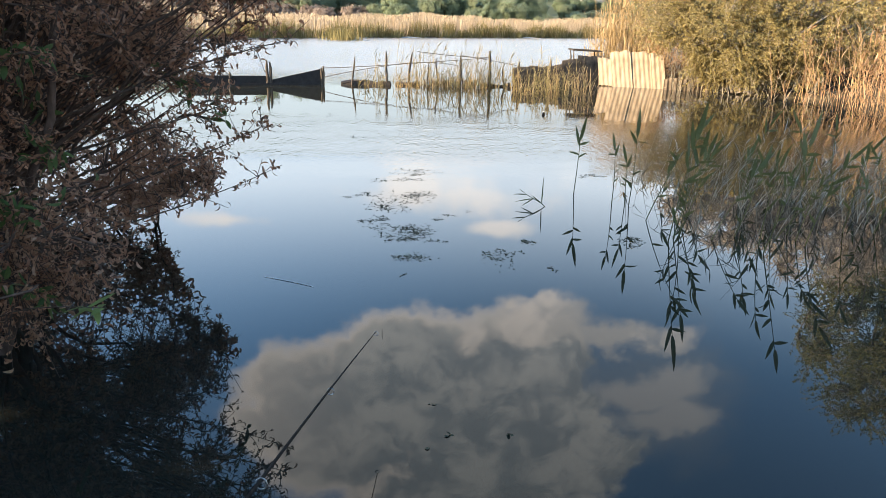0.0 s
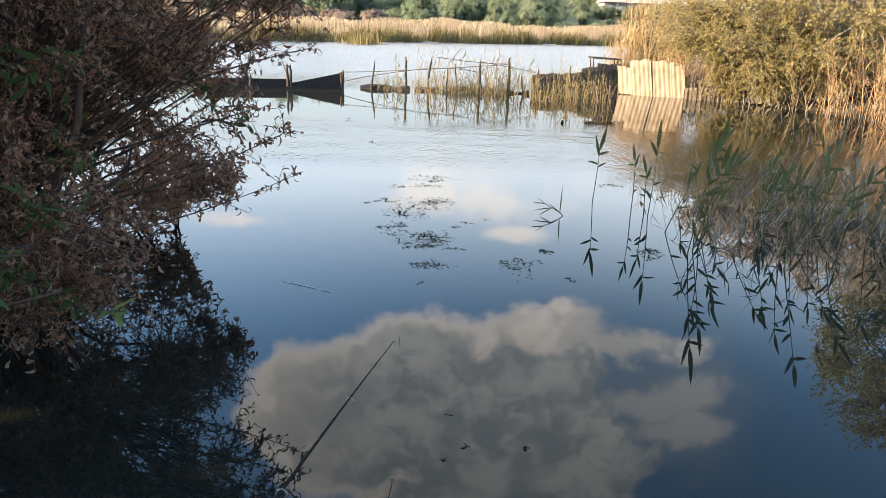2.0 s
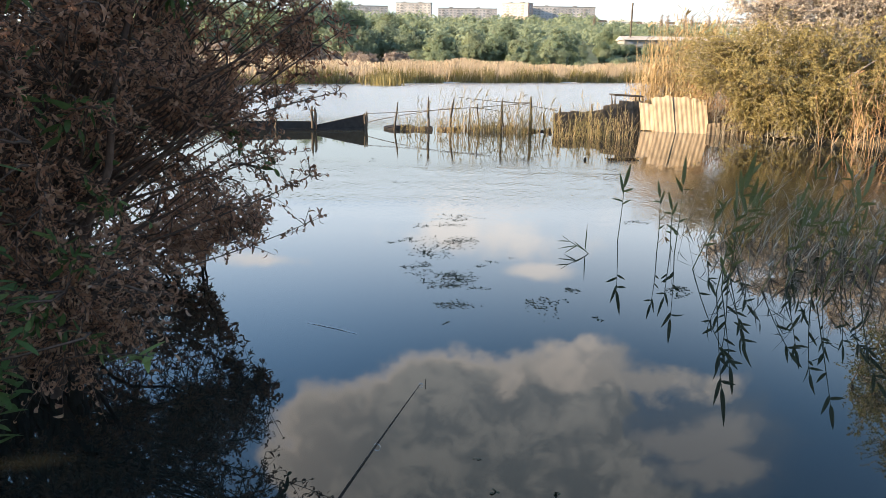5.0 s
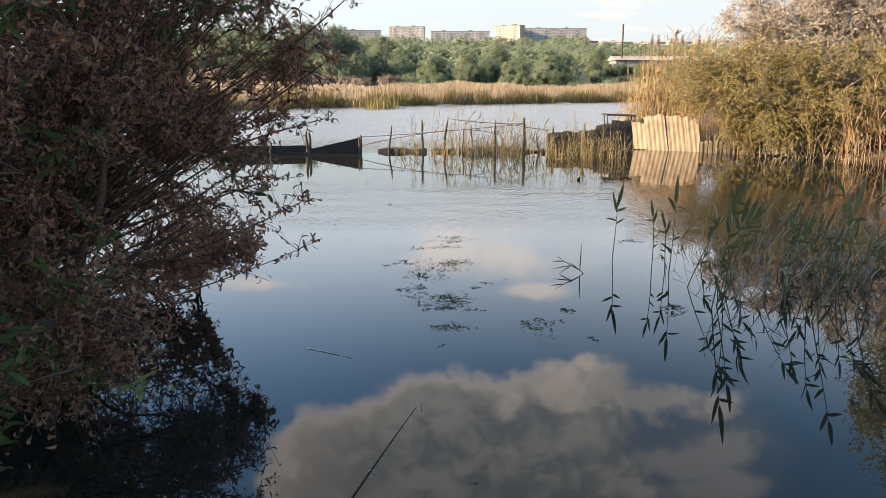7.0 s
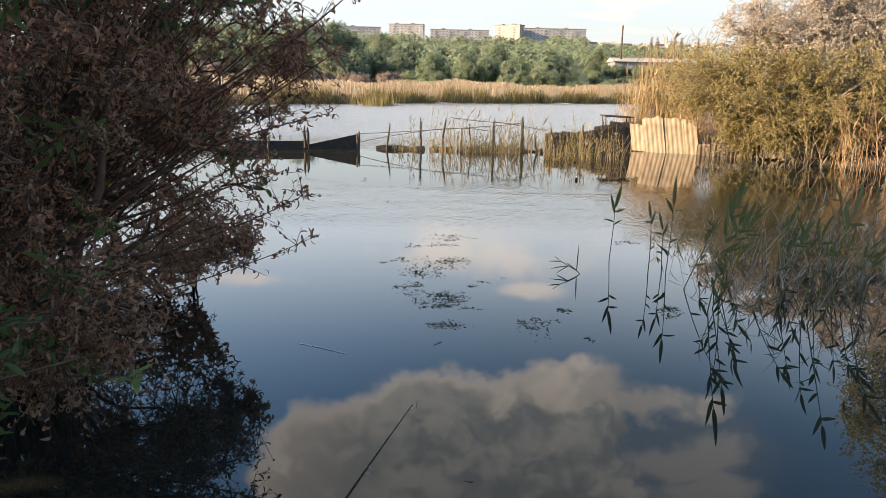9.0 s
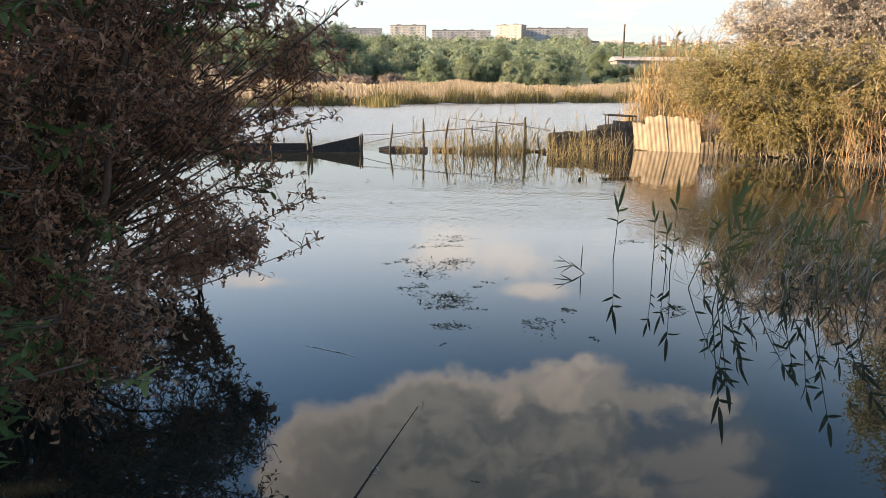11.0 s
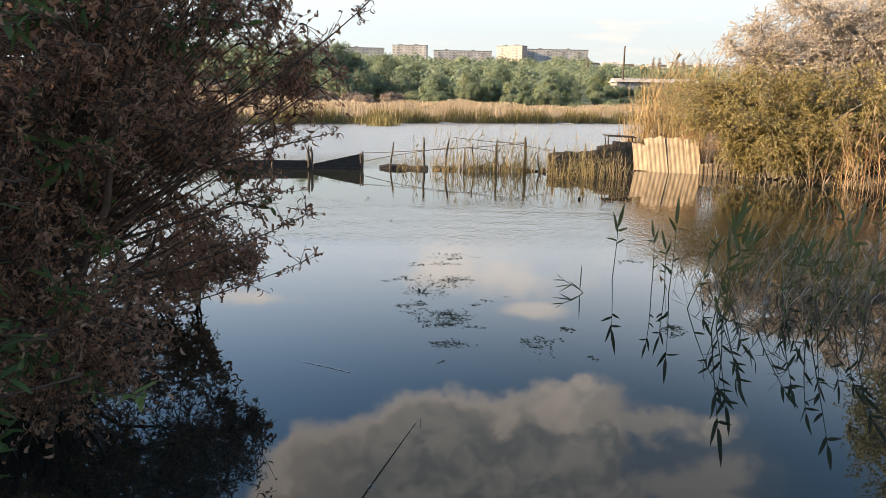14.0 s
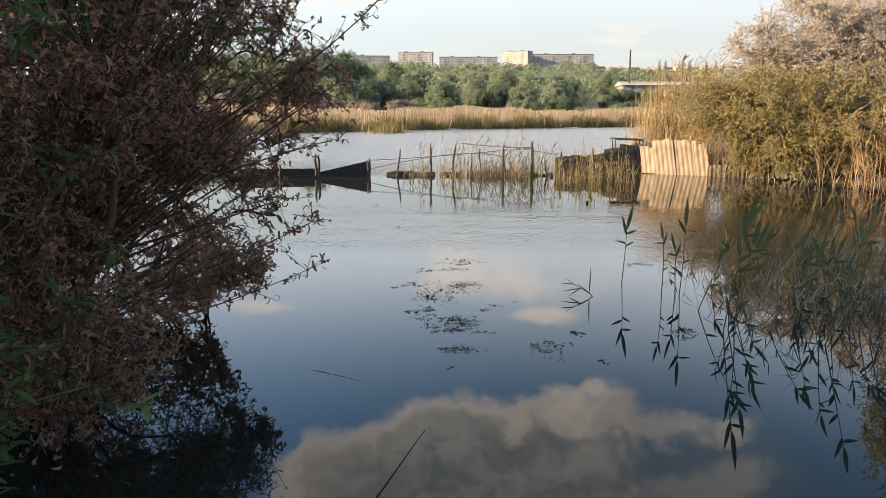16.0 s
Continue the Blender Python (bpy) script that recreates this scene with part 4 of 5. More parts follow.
def far_trees():
    g = np.random.default_rng(22)
    kinds = []
    for n, (w, h, mat) in enumerate(((4.0, 10.0, "hazy_leaf"), (3.2, 8.0, "hazy_leaf_pale"), (5.0, 11.5, "hazy_leaf"), (3.6, 6.5, "hazy_leaf_pale"), (3.4, 6.0, "bare_shrub"))):
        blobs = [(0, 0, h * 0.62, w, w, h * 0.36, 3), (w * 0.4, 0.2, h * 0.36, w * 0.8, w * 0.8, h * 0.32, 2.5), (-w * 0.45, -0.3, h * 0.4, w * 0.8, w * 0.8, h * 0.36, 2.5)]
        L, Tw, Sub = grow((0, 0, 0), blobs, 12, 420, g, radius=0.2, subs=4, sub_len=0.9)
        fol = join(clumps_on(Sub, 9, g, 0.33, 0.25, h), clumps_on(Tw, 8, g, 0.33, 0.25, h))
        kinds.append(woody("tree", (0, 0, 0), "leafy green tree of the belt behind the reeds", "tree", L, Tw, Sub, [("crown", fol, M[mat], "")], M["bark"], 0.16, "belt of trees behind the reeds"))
    used = set()
    rows = [(126, 142, -58, 62, 34, 0.42), (150, 172, -62, 70, 34, 0.74), (185, 215, -80, 95, 34, 0.80), (240, 290, -110, 130, 36, 0.85), (214, 226, 42, 92, 26, 0.50), (228, 240, 46, 92, 26, 0.42)]
    for y0, y1, x0, x1, count, s in rows:
        for i in range(count):
            x = x0 + (x1 - x0) * (i + g.uniform(0.1, 0.9)) / count
            y = g.uniform(y0, y1)
            if 40 < x < 90 and 175 < y < 262 and s > 0.55:
                continue
            k = int(g.integers(0, 4))
            if y < 175 and x > 28:
                k = 3
            if y < 145 and x < -9:
                k = 4
            z = float(ground_height(np.array(x), np.array(y))) - 0.2
            grown = s * g.uniform(0.8, 1.15) * (1.55 if x < -0.06 * y else 1.0) * (0.8 if x > 0.16 * y else 1.0)
            m = pose(x, y, z, 0, 0, g.uniform(0, 360)) @ Matrix.Scale(grown, 4)
            ob = kinds[k]
            if k in used:
                c = copy_thing(ob, m)
                c.scale = m.to_scale()
            else:
                ob.matrix_basis = m
                used.add(k)


def hill_woods():
    g = np.random.default_rng(23)
    n = 2300
    y = g.uniform(215, 845, n)
    x = g.uniform(-0.34, 0.50, n) * y
    keep = ~((x > 36) & (x < 90) & (y < 275)) & ~((x > 0.19 * y) & (y > 430) & (g.random(n) < 0.82))
    x, y = x[keep], y[keep]
    z = ground_height(x, y)
    per = 78
    size = g.uniform(2.4, 6.2, len(x)) * (0.7 + y / 2200) * np.where((y > 620) & (x < 0.19 * y), g.uniform(1.0, 1.75, len(x)), 1.0)
    c = np.repeat(np.stack([x, y, z + size * 0.75], -1), per, 0)
    d = unit(g.normal(size=(len(c), 3)))
    d[:, 2] = np.abs(d[:, 2]) * 1.1 - 0.3
    lump = 1 + 0.22 * np.sin(d[:, 0] * 5 + c[:, 0]) * np.sin(d[:, 2] * 6 + c[:, 1])
    p = c + d * (np.repeat(size, per) * lump)[:, None] * g.uniform(0.6, 1.05, (len(c), 1))
    out = unit(d + np.array([0, 0, 0.15]) + g.normal(0, 0.35, p.shape))
    ahead = np.cross(out, g.normal(size=p.shape))
    V, F = strips(p, ahead, np.cross(out, ahead), np.repeat(size, per) * g.uniform(0.17, 0.30, len(p)), np.repeat(size, per) * 0.22, g.uniform(0.2, 1.0, len(p)), 2)
    tagged(new("hill_woods", raw("hill_woods", V, F, M["hazy_leaf_pale"])), "green woods covering the far slope", "woods", kind="stuff")


def apartment_block(x0, x1, y, top, floors, turn, wall, label):
    """A long panel block: walls, roof with a parapet and lift huts, and every window."""
    length, depth, storey = x1 - x0, 12.0, 2.85
    h = floors * storey + 1.2
    ob = thing("apartment_block", ((x0 + x1) / 2, y, top - h), label, "apartment building")
    ob.rotation_euler.z = radians(turn)
    part("wall", raw("wall", *boxes([(-length / 2, -depth / 2, -14, length / 2, depth / 2, h)]), M[wall]), ob)
    huts = [(-length / 2 - 0.3, -depth / 2 - 0.3, h, length / 2 + 0.3, depth / 2 + 0.3, h + 0.6)]
    huts += [(-length / 2 + length * f - 2, -2, h + 0.6, -length / 2 + length * f + 2, 2, h + 2.0) for f in (0.22, 0.68)]
    part("roof", raw("roof", *boxes(huts), M["trim"]), ob, "grey flat roof with lift huts")
    pane = raw("pane", *boxes([(-1.0, -0.05, -0.8, 1.0, 0.04, 0.8)]), M["glass"])
    surround = raw("window", *boxes([(-1.1, -0.07, 0.8, 1.1, 0.04, 0.9), (-1.1, -0.12, -0.9, 1.1, 0.04, -0.8), (-1.1, -0.07, -0.8, -1.0, 0.04, 0.8), (1.0, -0.07, -0.8, 1.1, 0.04, 0.8), (-0.04, -0.07, -0.8, 0.04, -0.051, 0.8)]), M["white"])
    bays = max(3, int(length / 4.2))
    for f in range(floors):
        for b in range(bays):
            part("pane", pane, part("window", surround, ob, m=pose(-length / 2 + length * (b + 0.5) / bays, -depth / 2 - 0.02, 1.9 + f * storey)))
        for s in (-1, 1):
            part("pane", pane, part("window", surround, ob, m=pose(s * (length / 2 + 0.02), 0, 1.9 + f * storey, 0, 0, 90)))
    loggia = raw("balcony", *boxes([(-1.5, -0.5, -0.1, 1.5, 0, 0.0), (-1.5, -0.5, 0, 1.5, -0.42, 1.0), (-1.5, -0.42, 0, -1.4, 0, 1.0), (1.4, -0.42, 0, 1.5, 0, 1.0)]), M["trim"])
    for b in range(1, bays, 4):
        for f in range(1, floors):
            part("balcony", loggia, ob, m=pose(-length / 2 + length * (b + 0.5) / bays, -depth / 2 - 0.01, 1.0 + f * storey))


def town():
    apartment_block(92, 161, 850, 67.5, 9, 0, "brick_hazy", "grey nine-storey panel apartment block on the hill")
    apartment_block(58, 90, 838, 69.5, 9, -32, "brick_pale", "pale sunlit nine-storey apartment block on the hill")
    apartment_block(-14, 54, 880, 66.5, 7, 0, "brick_hazy", "long grey apartment block half hidden by trees")
    apartment_block(-60, -21, 850, 69.3, 8, -6, "brick_hazy", "shorter grey apartment block above the woods")
    apartment_block(-170, -71, 860, 66.5, 8, 4, "brick_hazy", "grey apartment block above the dark tree tops")
    g = np.random.default_rng(24)
    for i in range(16):
        x = 170 + i * 12.5 + g.uniform(-4, 4)
        y = g.uniform(640, 840)
        x = x * y / 850
        w, d, h = g.uniform(7, 13), g.uniform(6, 9), g.uniform(2.8, 5.5)
        ob = thing("house", (x, y, float(ground_height(np.array(x), np.array(y))) + 3.2), "small whitewashed house among trees on the hill", "house", "hillside houses")
        part("wall", raw("wall", *boxes([(-w / 2, -d / 2, -6, w / 2, d / 2, h)]), M["white"]), ob)
        V = np.array([(-w / 2 - 0.4, -d / 2 - 0.4, h), (w / 2 + 0.4, -d / 2 - 0.4, h), (w / 2 + 0.4, d / 2 + 0.4, h), (-w / 2 - 0.4, d / 2 + 0.4, h), (-w / 2 - 0.4, 0, h + 2.2), (w / 2 + 0.4, 0, h + 2.2)])
        part("roof", raw("roof", V, [(0, 1, 5, 4), (2, 3, 4, 5), (0, 4, 3, 0), (1, 2, 5, 1), (3, 2, 1, 0)], M["roof_pale" if i % 3 else "slate_dark"]), ob)
        pane = raw("window", *boxes([(-0.6, -0.05, -0.7, 0.6, 0.04, 0.7)]), M["glass"])
        for f in (-0.3, 0.0, 0.3):
            part("window", pane, ob, m=pose(w * f, -d / 2 - 0.02, min(1.6, h - 1)))
    shed = thing("long_shed", (69.8, 250, 8.3), "long low shed with a pale sheet roof", "shed")
    part("wall", raw("wall", *boxes([(-13, -5, -4.5, 14, 5, 3.0)]), M["trim"]), shed)
    V = np.array([(-13.6, -5.8, 2.9), (14.6, -5.8, 2.9), (14.6, 5.8, 2.9), (-13.6, 5.8, 2.9), (-13.6, 0, 4.3), (14.6, 0, 4.3)])
    part("roof", raw("roof", V, [(0, 1, 5, 4), (2, 3, 4, 5), (0, 4, 3, 0), (1, 2, 5, 1), (3, 2, 1, 0)], M["roof_pale"]), shed)
    pane = raw("window", *boxes([(-0.9, -0.06, -0.6, 0.9, 0.04, 0.6)]), M["glass"])
    for i in range(8):
        part("window", pane, shed, m=pose(-11 + i * 3.2, -5.02, 1.5))
    pole = thing("utility_pole", (59.3, 248, 6.0), "tall dark bare utility pole", "pole")
    part("shaft", raw("shaft", *tubes([[(0, 0, -2), (0.05, 0, 6), (0, 0, 16.4)]], [[0.34, 0.30, 0.25]], 10), M["post"], True), pole)
    part("cap", raw("cap", *tubes([[(0, 0, 16.3), (0, 0, 16.8)]], [[0.32, 0.3]], 8), M["wire"], True), pole)


def poplars():
    g = np.random.default_rng(25)
    blobs = [(0, 0, 6.8, 0.7, 0.7, 5.8, 3)]
    L, Tw, Sub = grow((0, 0, 0), blobs, 8, 160, g, radius=0.1, subs=3, sub_len=0.7)
    fol = leaves_on(Sub, 3, g, 0.28, 0.12, (0.1, 0.8), 2)
    first = woody("poplar", (0, 0, 0), "slim bare-topped poplar on the far slope", "tree", L, Tw, Sub, [("crown", fol, M["bare_shrub"], "")], M["bark_pale"], 0.14, "poplars on the slope")
    for i, (x, y) in enumerate(((92, 330), (97, 338), (103, 332), (110, 345), (116, 340), (124, 350), (80, 420))):
        m = pose(x, y, float(ground_height(np.array(x), np.array(y))) - 0.3, 0, 0, i * 50)
        if i:
            copy_thing(first, m)
        else:
            first.matrix_basis = m


reed_bed()
mud_banks()
poplars()
far_trees()
hill_woods()
town()

# ======== the fence across the pond ========


def post(height, r, g):
    kk = 7
    t = np.linspace(0, 1, kk)
    P = np.stack([g.normal(0, 0.012, kk), g.normal(0, 0.012, kk), -0.45 + t * (height + 0.45)], -1)
    R = r * (1 - 0.25 * t) * g.uniform(0.9, 1.1, kk)
    R[-1] *= 0.55
    return tubes(P[None], R[None], 8)


def fence():
    g = np.random.default_rng(31)
    ob = thing("fence", (0, 23.3, 0), "broken wire fence on weathered posts standing in water", "fence")
    for x, h, lean, r in ((-2.63, 0.56, 0, 0.05), (-1.72, 0.86, -5, 0.035), (-0.66, 1.03, 0, 0.045), (0.04, 1.03, -5, 0.04), (0.62, 0.7, -3, 0.03), (0.95, 0.85, 4, 0.03), (1.66, 0.98, -1, 0.045),
                          (2.58, 1.10, 0, 0.06), (3.05, 0.62, 6, 0.03), (3.42, 0.78, -8, 0.05), (4.5, 0.9, 0, 0.05)):
        part("post", raw("post", *post(h, r, g), M["post"], True), ob, m=pose(x, g.normal(0, 0.05), 0, g.normal(0, 2), -lean, 0))
    wires = [((-2.63, 0.50), (-0.66, 0.62), (2.58, 0.90)), ((-2.6, 0.22), (-1.7, 0.42), (-0.66, 0.60)), ((-0.66, 0.60), (0.6, 0.72), (1.66, 0.62)), ((1.66, 0.95), (2.58, 0.82), (3.42, 0.68)), ((0.3, 1.05), (1.6, 0.93), (2.58, 0.92))]
    for pts in wires:
        P = np.array([(x, -0.05, z) for x, z in pts])
        C = bezier(P[:1], 2 * P[1:2] - (P[:1] + P[2:]) / 2, P[2:], 14)
        part("wire", raw("wire", *tubes(C, np.full((1, 14), 0.011), 5), M["wire"], True), ob, "sagging rusty wire")


def sunken_beams():
    g = np.random.default_rng(32)
    for x0, x1, z, t in ((-2.1, -0.5, 0.03, 0.5), (-0.35, 0.4, 0.0, -0.8), (2.35, 3.3, 0.0, 0)):
        bm, mt = bevelled_box(x1 - x0, 0.2, 0.22, 0.04, M["board"], 0.10)
        me = bpy.data.meshes.new("log")
        bm.to_mesh(me)
        bm.free()
        me.materials.append(mt)
        ob = new("log", me)
        ob.matrix_basis = pose((x0 + x1) / 2, 23.45, z - 0.03, 0, t, 0)
        tagged(ob, "half-sunken dark rotten beam along the fence", "beam", "sunken beams")


def palisade():
    """A row of short rotten stakes between the posts."""
    g = np.random.default_rng(36)
    ob = thing("palisade", (1.35, 23.5, 0), "row of short reddish rotten stakes at the waterline", "fence")
    for i in range(22):
        h = g.uniform(0.17, 0.27)
        part("stake", raw("stake", *post(h, g.uniform(0.032, 0.042), g), M["stake"], True), ob, m=pose(-0.80 + i * 0.076, g.normal(0, 0.015), 0, 0, g.normal(0, 2), 0))


def prism(pts, thick, material):
    """An upright board cut to the outline pts (x, z), with thickness along y."""
    bm = bmesh.new()
    vs = [bm.verts.new((x, 0, z)) for x, z in pts]
    f = bm.faces.new(vs)
    r = bmesh.ops.extrude_face_region(bm, geom=[f])
    bmesh.ops.translate(bm, vec=(0, thick, 0), verts=[v for v in r["geom"] if isinstance(v, bmesh.types.BMVert)])
    bmesh.ops.recalc_face_normals(bm, faces=bm.faces)
    bmesh.ops.bevel(bm, geom=list(bm.edges), offset=min(0.006, thick * 0.2), segments=1, affect="EDGES")
    return bm, material


def dam_boards():
    g = np.random.default_rng(33)
    ob = thing("board_screen", (-0.06, 23.5, 0), "dark boards with a sloping sheet nailed to posts in water", "fence")
    ob.rotation_euler.z = radians(12.5)
    part("board", prism([(-6.6, -0.3), (-4.22, -0.3), (-4.22, 0.28), (-6.6, 0.30)], 0.03, M["board"]), ob)
    part("board", prism([(-4.15, -0.3), (-2.66, -0.3), (-2.62, 0.50), (-4.15, 0.17)], 0.025, M["board"]), ob, "sheet cut to a slope")
    part("rail", prism([(-6.6, -0.02), (-2.7, -0.02), (-2.7, 0.07), (-6.6, 0.08)], 0.05, M["board"]), ob, m=pose(0, -0.08, 0))
    for x, h in ((-5.35, 0.40), (-4.26, 0.74), (-4.17, 0.70), (-2.64, 0.53)):
        part("post", raw("post", *post(h, 0.05, g), M["post"], True), ob, m=pose(x, -0.04, 0))


def corrugated(width, height, pitch, depth, thick, cut=None, skew=0.0):
    """A corrugated sheet in the xz plane with its thickness; cut(x) lowers the top edge."""
    n = int(width / pitch * 8)
    xs = np.linspace(0, width, n + 1)
    rows = 5
    V = []
    for s in (0, 1):
        for r in range(rows):
            z = np.full(n + 1, height * r / (rows - 1))
            top = height + (cut(xs) if cut else 0 * xs)
            z = z / height * top
            V.append(np.stack([xs - skew * z, depth * np.sin(xs / pitch * 2 * math.pi) + s * thick + 0.012 * np.sin(xs * 1.7 + z * 2), z], -1))
    V = np.concatenate(V)
    w = n + 1
    F = []
    for s in (0, 1):
        for r in range(rows - 1):
            a = (s * rows + r) * w + np.arange(n)
            q = np.stack([a, a + 1, a + 1 + w, a + w], -1)
            F.append(q if s == 0 else q[:, ::-1])
    a = (rows - 1) * w + np.arange(n)
    F.append(np.stack([a, a + 1, a + 1 + rows * w, a + rows * w], -1))
    for e in (0, n):
        a = np.arange(rows - 1) * w + e
        F.append(np.stack([a, a + w, a + w + rows * w, a + rows * w], -1))
    return V, np.concatenate(F)


def slate_wall():
    g = np.random.default_rng(34)
    ob = thing("slate_screen", (6.42, 24.45, 0), "pale sunlit corrugated slate sheets set upright along the bank", "fence")
    run, turn = 0.0, -27
    ca, sa = math.cos(radians(turn)), math.sin(radians(turn))
    for i, (w, h, tilt, lean, drop) in enumerate(((0.44, 0.92, 0, -7, 0.04), (0.68, 1.15, 0, -6, 0.01), (0.68, 1.18, 0, -7, 0.03), (0.44, 1.20, 0, -8, 0.10))):
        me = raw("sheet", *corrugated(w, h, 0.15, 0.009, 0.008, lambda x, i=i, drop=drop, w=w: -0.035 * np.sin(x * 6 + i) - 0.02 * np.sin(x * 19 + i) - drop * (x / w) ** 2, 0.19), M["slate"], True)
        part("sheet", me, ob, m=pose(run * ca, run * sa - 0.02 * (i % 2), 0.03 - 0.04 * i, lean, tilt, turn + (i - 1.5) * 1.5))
        run += w * 0.96
    me = raw("sheet", *corrugated(0.36, 0.50, 0.14, 0.020, 0.008, lambda x: -0.5 * (0.36 - x) * (0.36 - x) / 0.36 - 0.1), M["slate"], True)
    part("sheet", me, ob, "broken lower corner of a sheet", m=pose(run * ca - 0.12, run * sa - 0.10, -0.08, -14, 6, turn + 8))
    for d, h in ((-0.05, 0.95), (1.0, 1.0), (2.0, 0.8)):
        part("stake", raw("stake", *post(h, 0.03, g), M["post"], True), ob, m=pose(d * ca + 0.05, d * sa + 0.17, 0))
    dark = thing("slate_screen", (3.45, 24.1, 0), "dark corrugated sheets sagging behind the reeds", "fence")
    run = 0.0
    for i, (w, h) in enumerate(((0.62, 0.66), (0.60, 0.72), (0.62, 0.78), (0.60, 0.92), (0.5, 1.05), (0.42, 1.10))):
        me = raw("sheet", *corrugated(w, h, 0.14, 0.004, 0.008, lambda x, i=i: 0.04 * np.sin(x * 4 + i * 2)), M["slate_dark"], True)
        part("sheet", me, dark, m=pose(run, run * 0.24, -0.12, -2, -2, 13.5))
        run += w * 0.93
    low = thing("slate_screen", (8.22, 23.35, 0), "low dark broken slate sheets under the bush", "fence")
    run = 0.0
    for i, (w, h) in enumerate(((0.4, 0.42), (0.5, 0.48), (0.5, 0.40))):
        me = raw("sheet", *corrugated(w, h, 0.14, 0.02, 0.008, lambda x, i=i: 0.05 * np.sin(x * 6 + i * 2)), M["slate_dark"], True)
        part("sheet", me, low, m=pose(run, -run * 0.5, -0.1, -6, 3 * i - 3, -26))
        run += w * 0.95


def jetty():
    g = np.random.default_rng(35)
    ob = thing("jetty", (6.0, 25.2, 0), "small dark plank platform on thin legs", "platform")
    for i in range(4):
        part("plank", bevelled_box(1.0, 0.2, 0.045, 0.008, M["board"], 0.01), ob, m=pose(0.1, i * 0.22, 1.10 + 0.01 * (i % 2), 0, 2, 0))
    for x in (-0.33, 0.5):
        for y in (0.05, 0.6):
            part("leg", raw("leg", *post(1.09, 0.035, g), M["post"], True), ob, m=pose(x, y, 0))


fence()
sunken_beams()
palisade()
dam_boards()
slate_wall()
jetty()

# ======== reeds at the fence and on the right bank ========


def reeds(name, x, y, tall, lean, g, material, label, leaves=4, leaf=(0.3, 0.02), thick=0.006, plume=0.0, foot=None):
    """A stand of reeds as one mass: bent stalks, side leaves, some with plumes."""
    n = len(x)
    z0 = np.full(n, -0.15) if foot is None else foot - 0.05
    base = np.stack([x, y, z0], -1)
    top = base + np.stack([lean[:, 0] * tall, lean[:, 1] * tall, tall + 0.15], -1)
    mid = base * 0.5 + top * 0.5 - np.stack([lean[:, 0], lean[:, 1], 0 * x], -1) * tall[:, None] * 0.18
    P = bezier(base, mid, top, 6)
    parts = [tubes(P, taper(P, thick, thick * 0.4), 4)]
    if leaves:
        i = g.integers(1, 6, (n, leaves))
        b = P[np.arange(n)[:, None], i].reshape(-1, 3)
        a = np.stack([g.normal(0.1, 0.6, n * leaves), g.normal(0, 0.5, n * leaves), g.uniform(0.4, 1.2, n * leaves)], -1)
        parts.append(strips(b, a, np.cross(a, [0.3, 0.2, 1.0]), leaf[0] * g.uniform(0.5, 1.3, n * leaves), leaf[1], g.uniform(-1.2, -0.1, n * leaves), 4, [0.5, 1.0, 0.9, 0.6, 0.05]))
    sel = g.random(n) < plume
    if sel.any():
        m = int(sel.sum())
        for r in range(3):
            parts.append(strips(P[sel, -1] - [0, 0, 0.03], np.stack([g.normal(0.5, 0.2, m), g.normal(0, 0.3, m), np.ones(m)], -1), g.normal(size=(m, 3)), 0.26, 0.06, -0.7, 3, [0.4, 1, 0.8, 0.1]))
    V, F = join(*parts)
    return tagged(new(name, raw(name, V, F, material)), label, "reeds", kind="stuff")


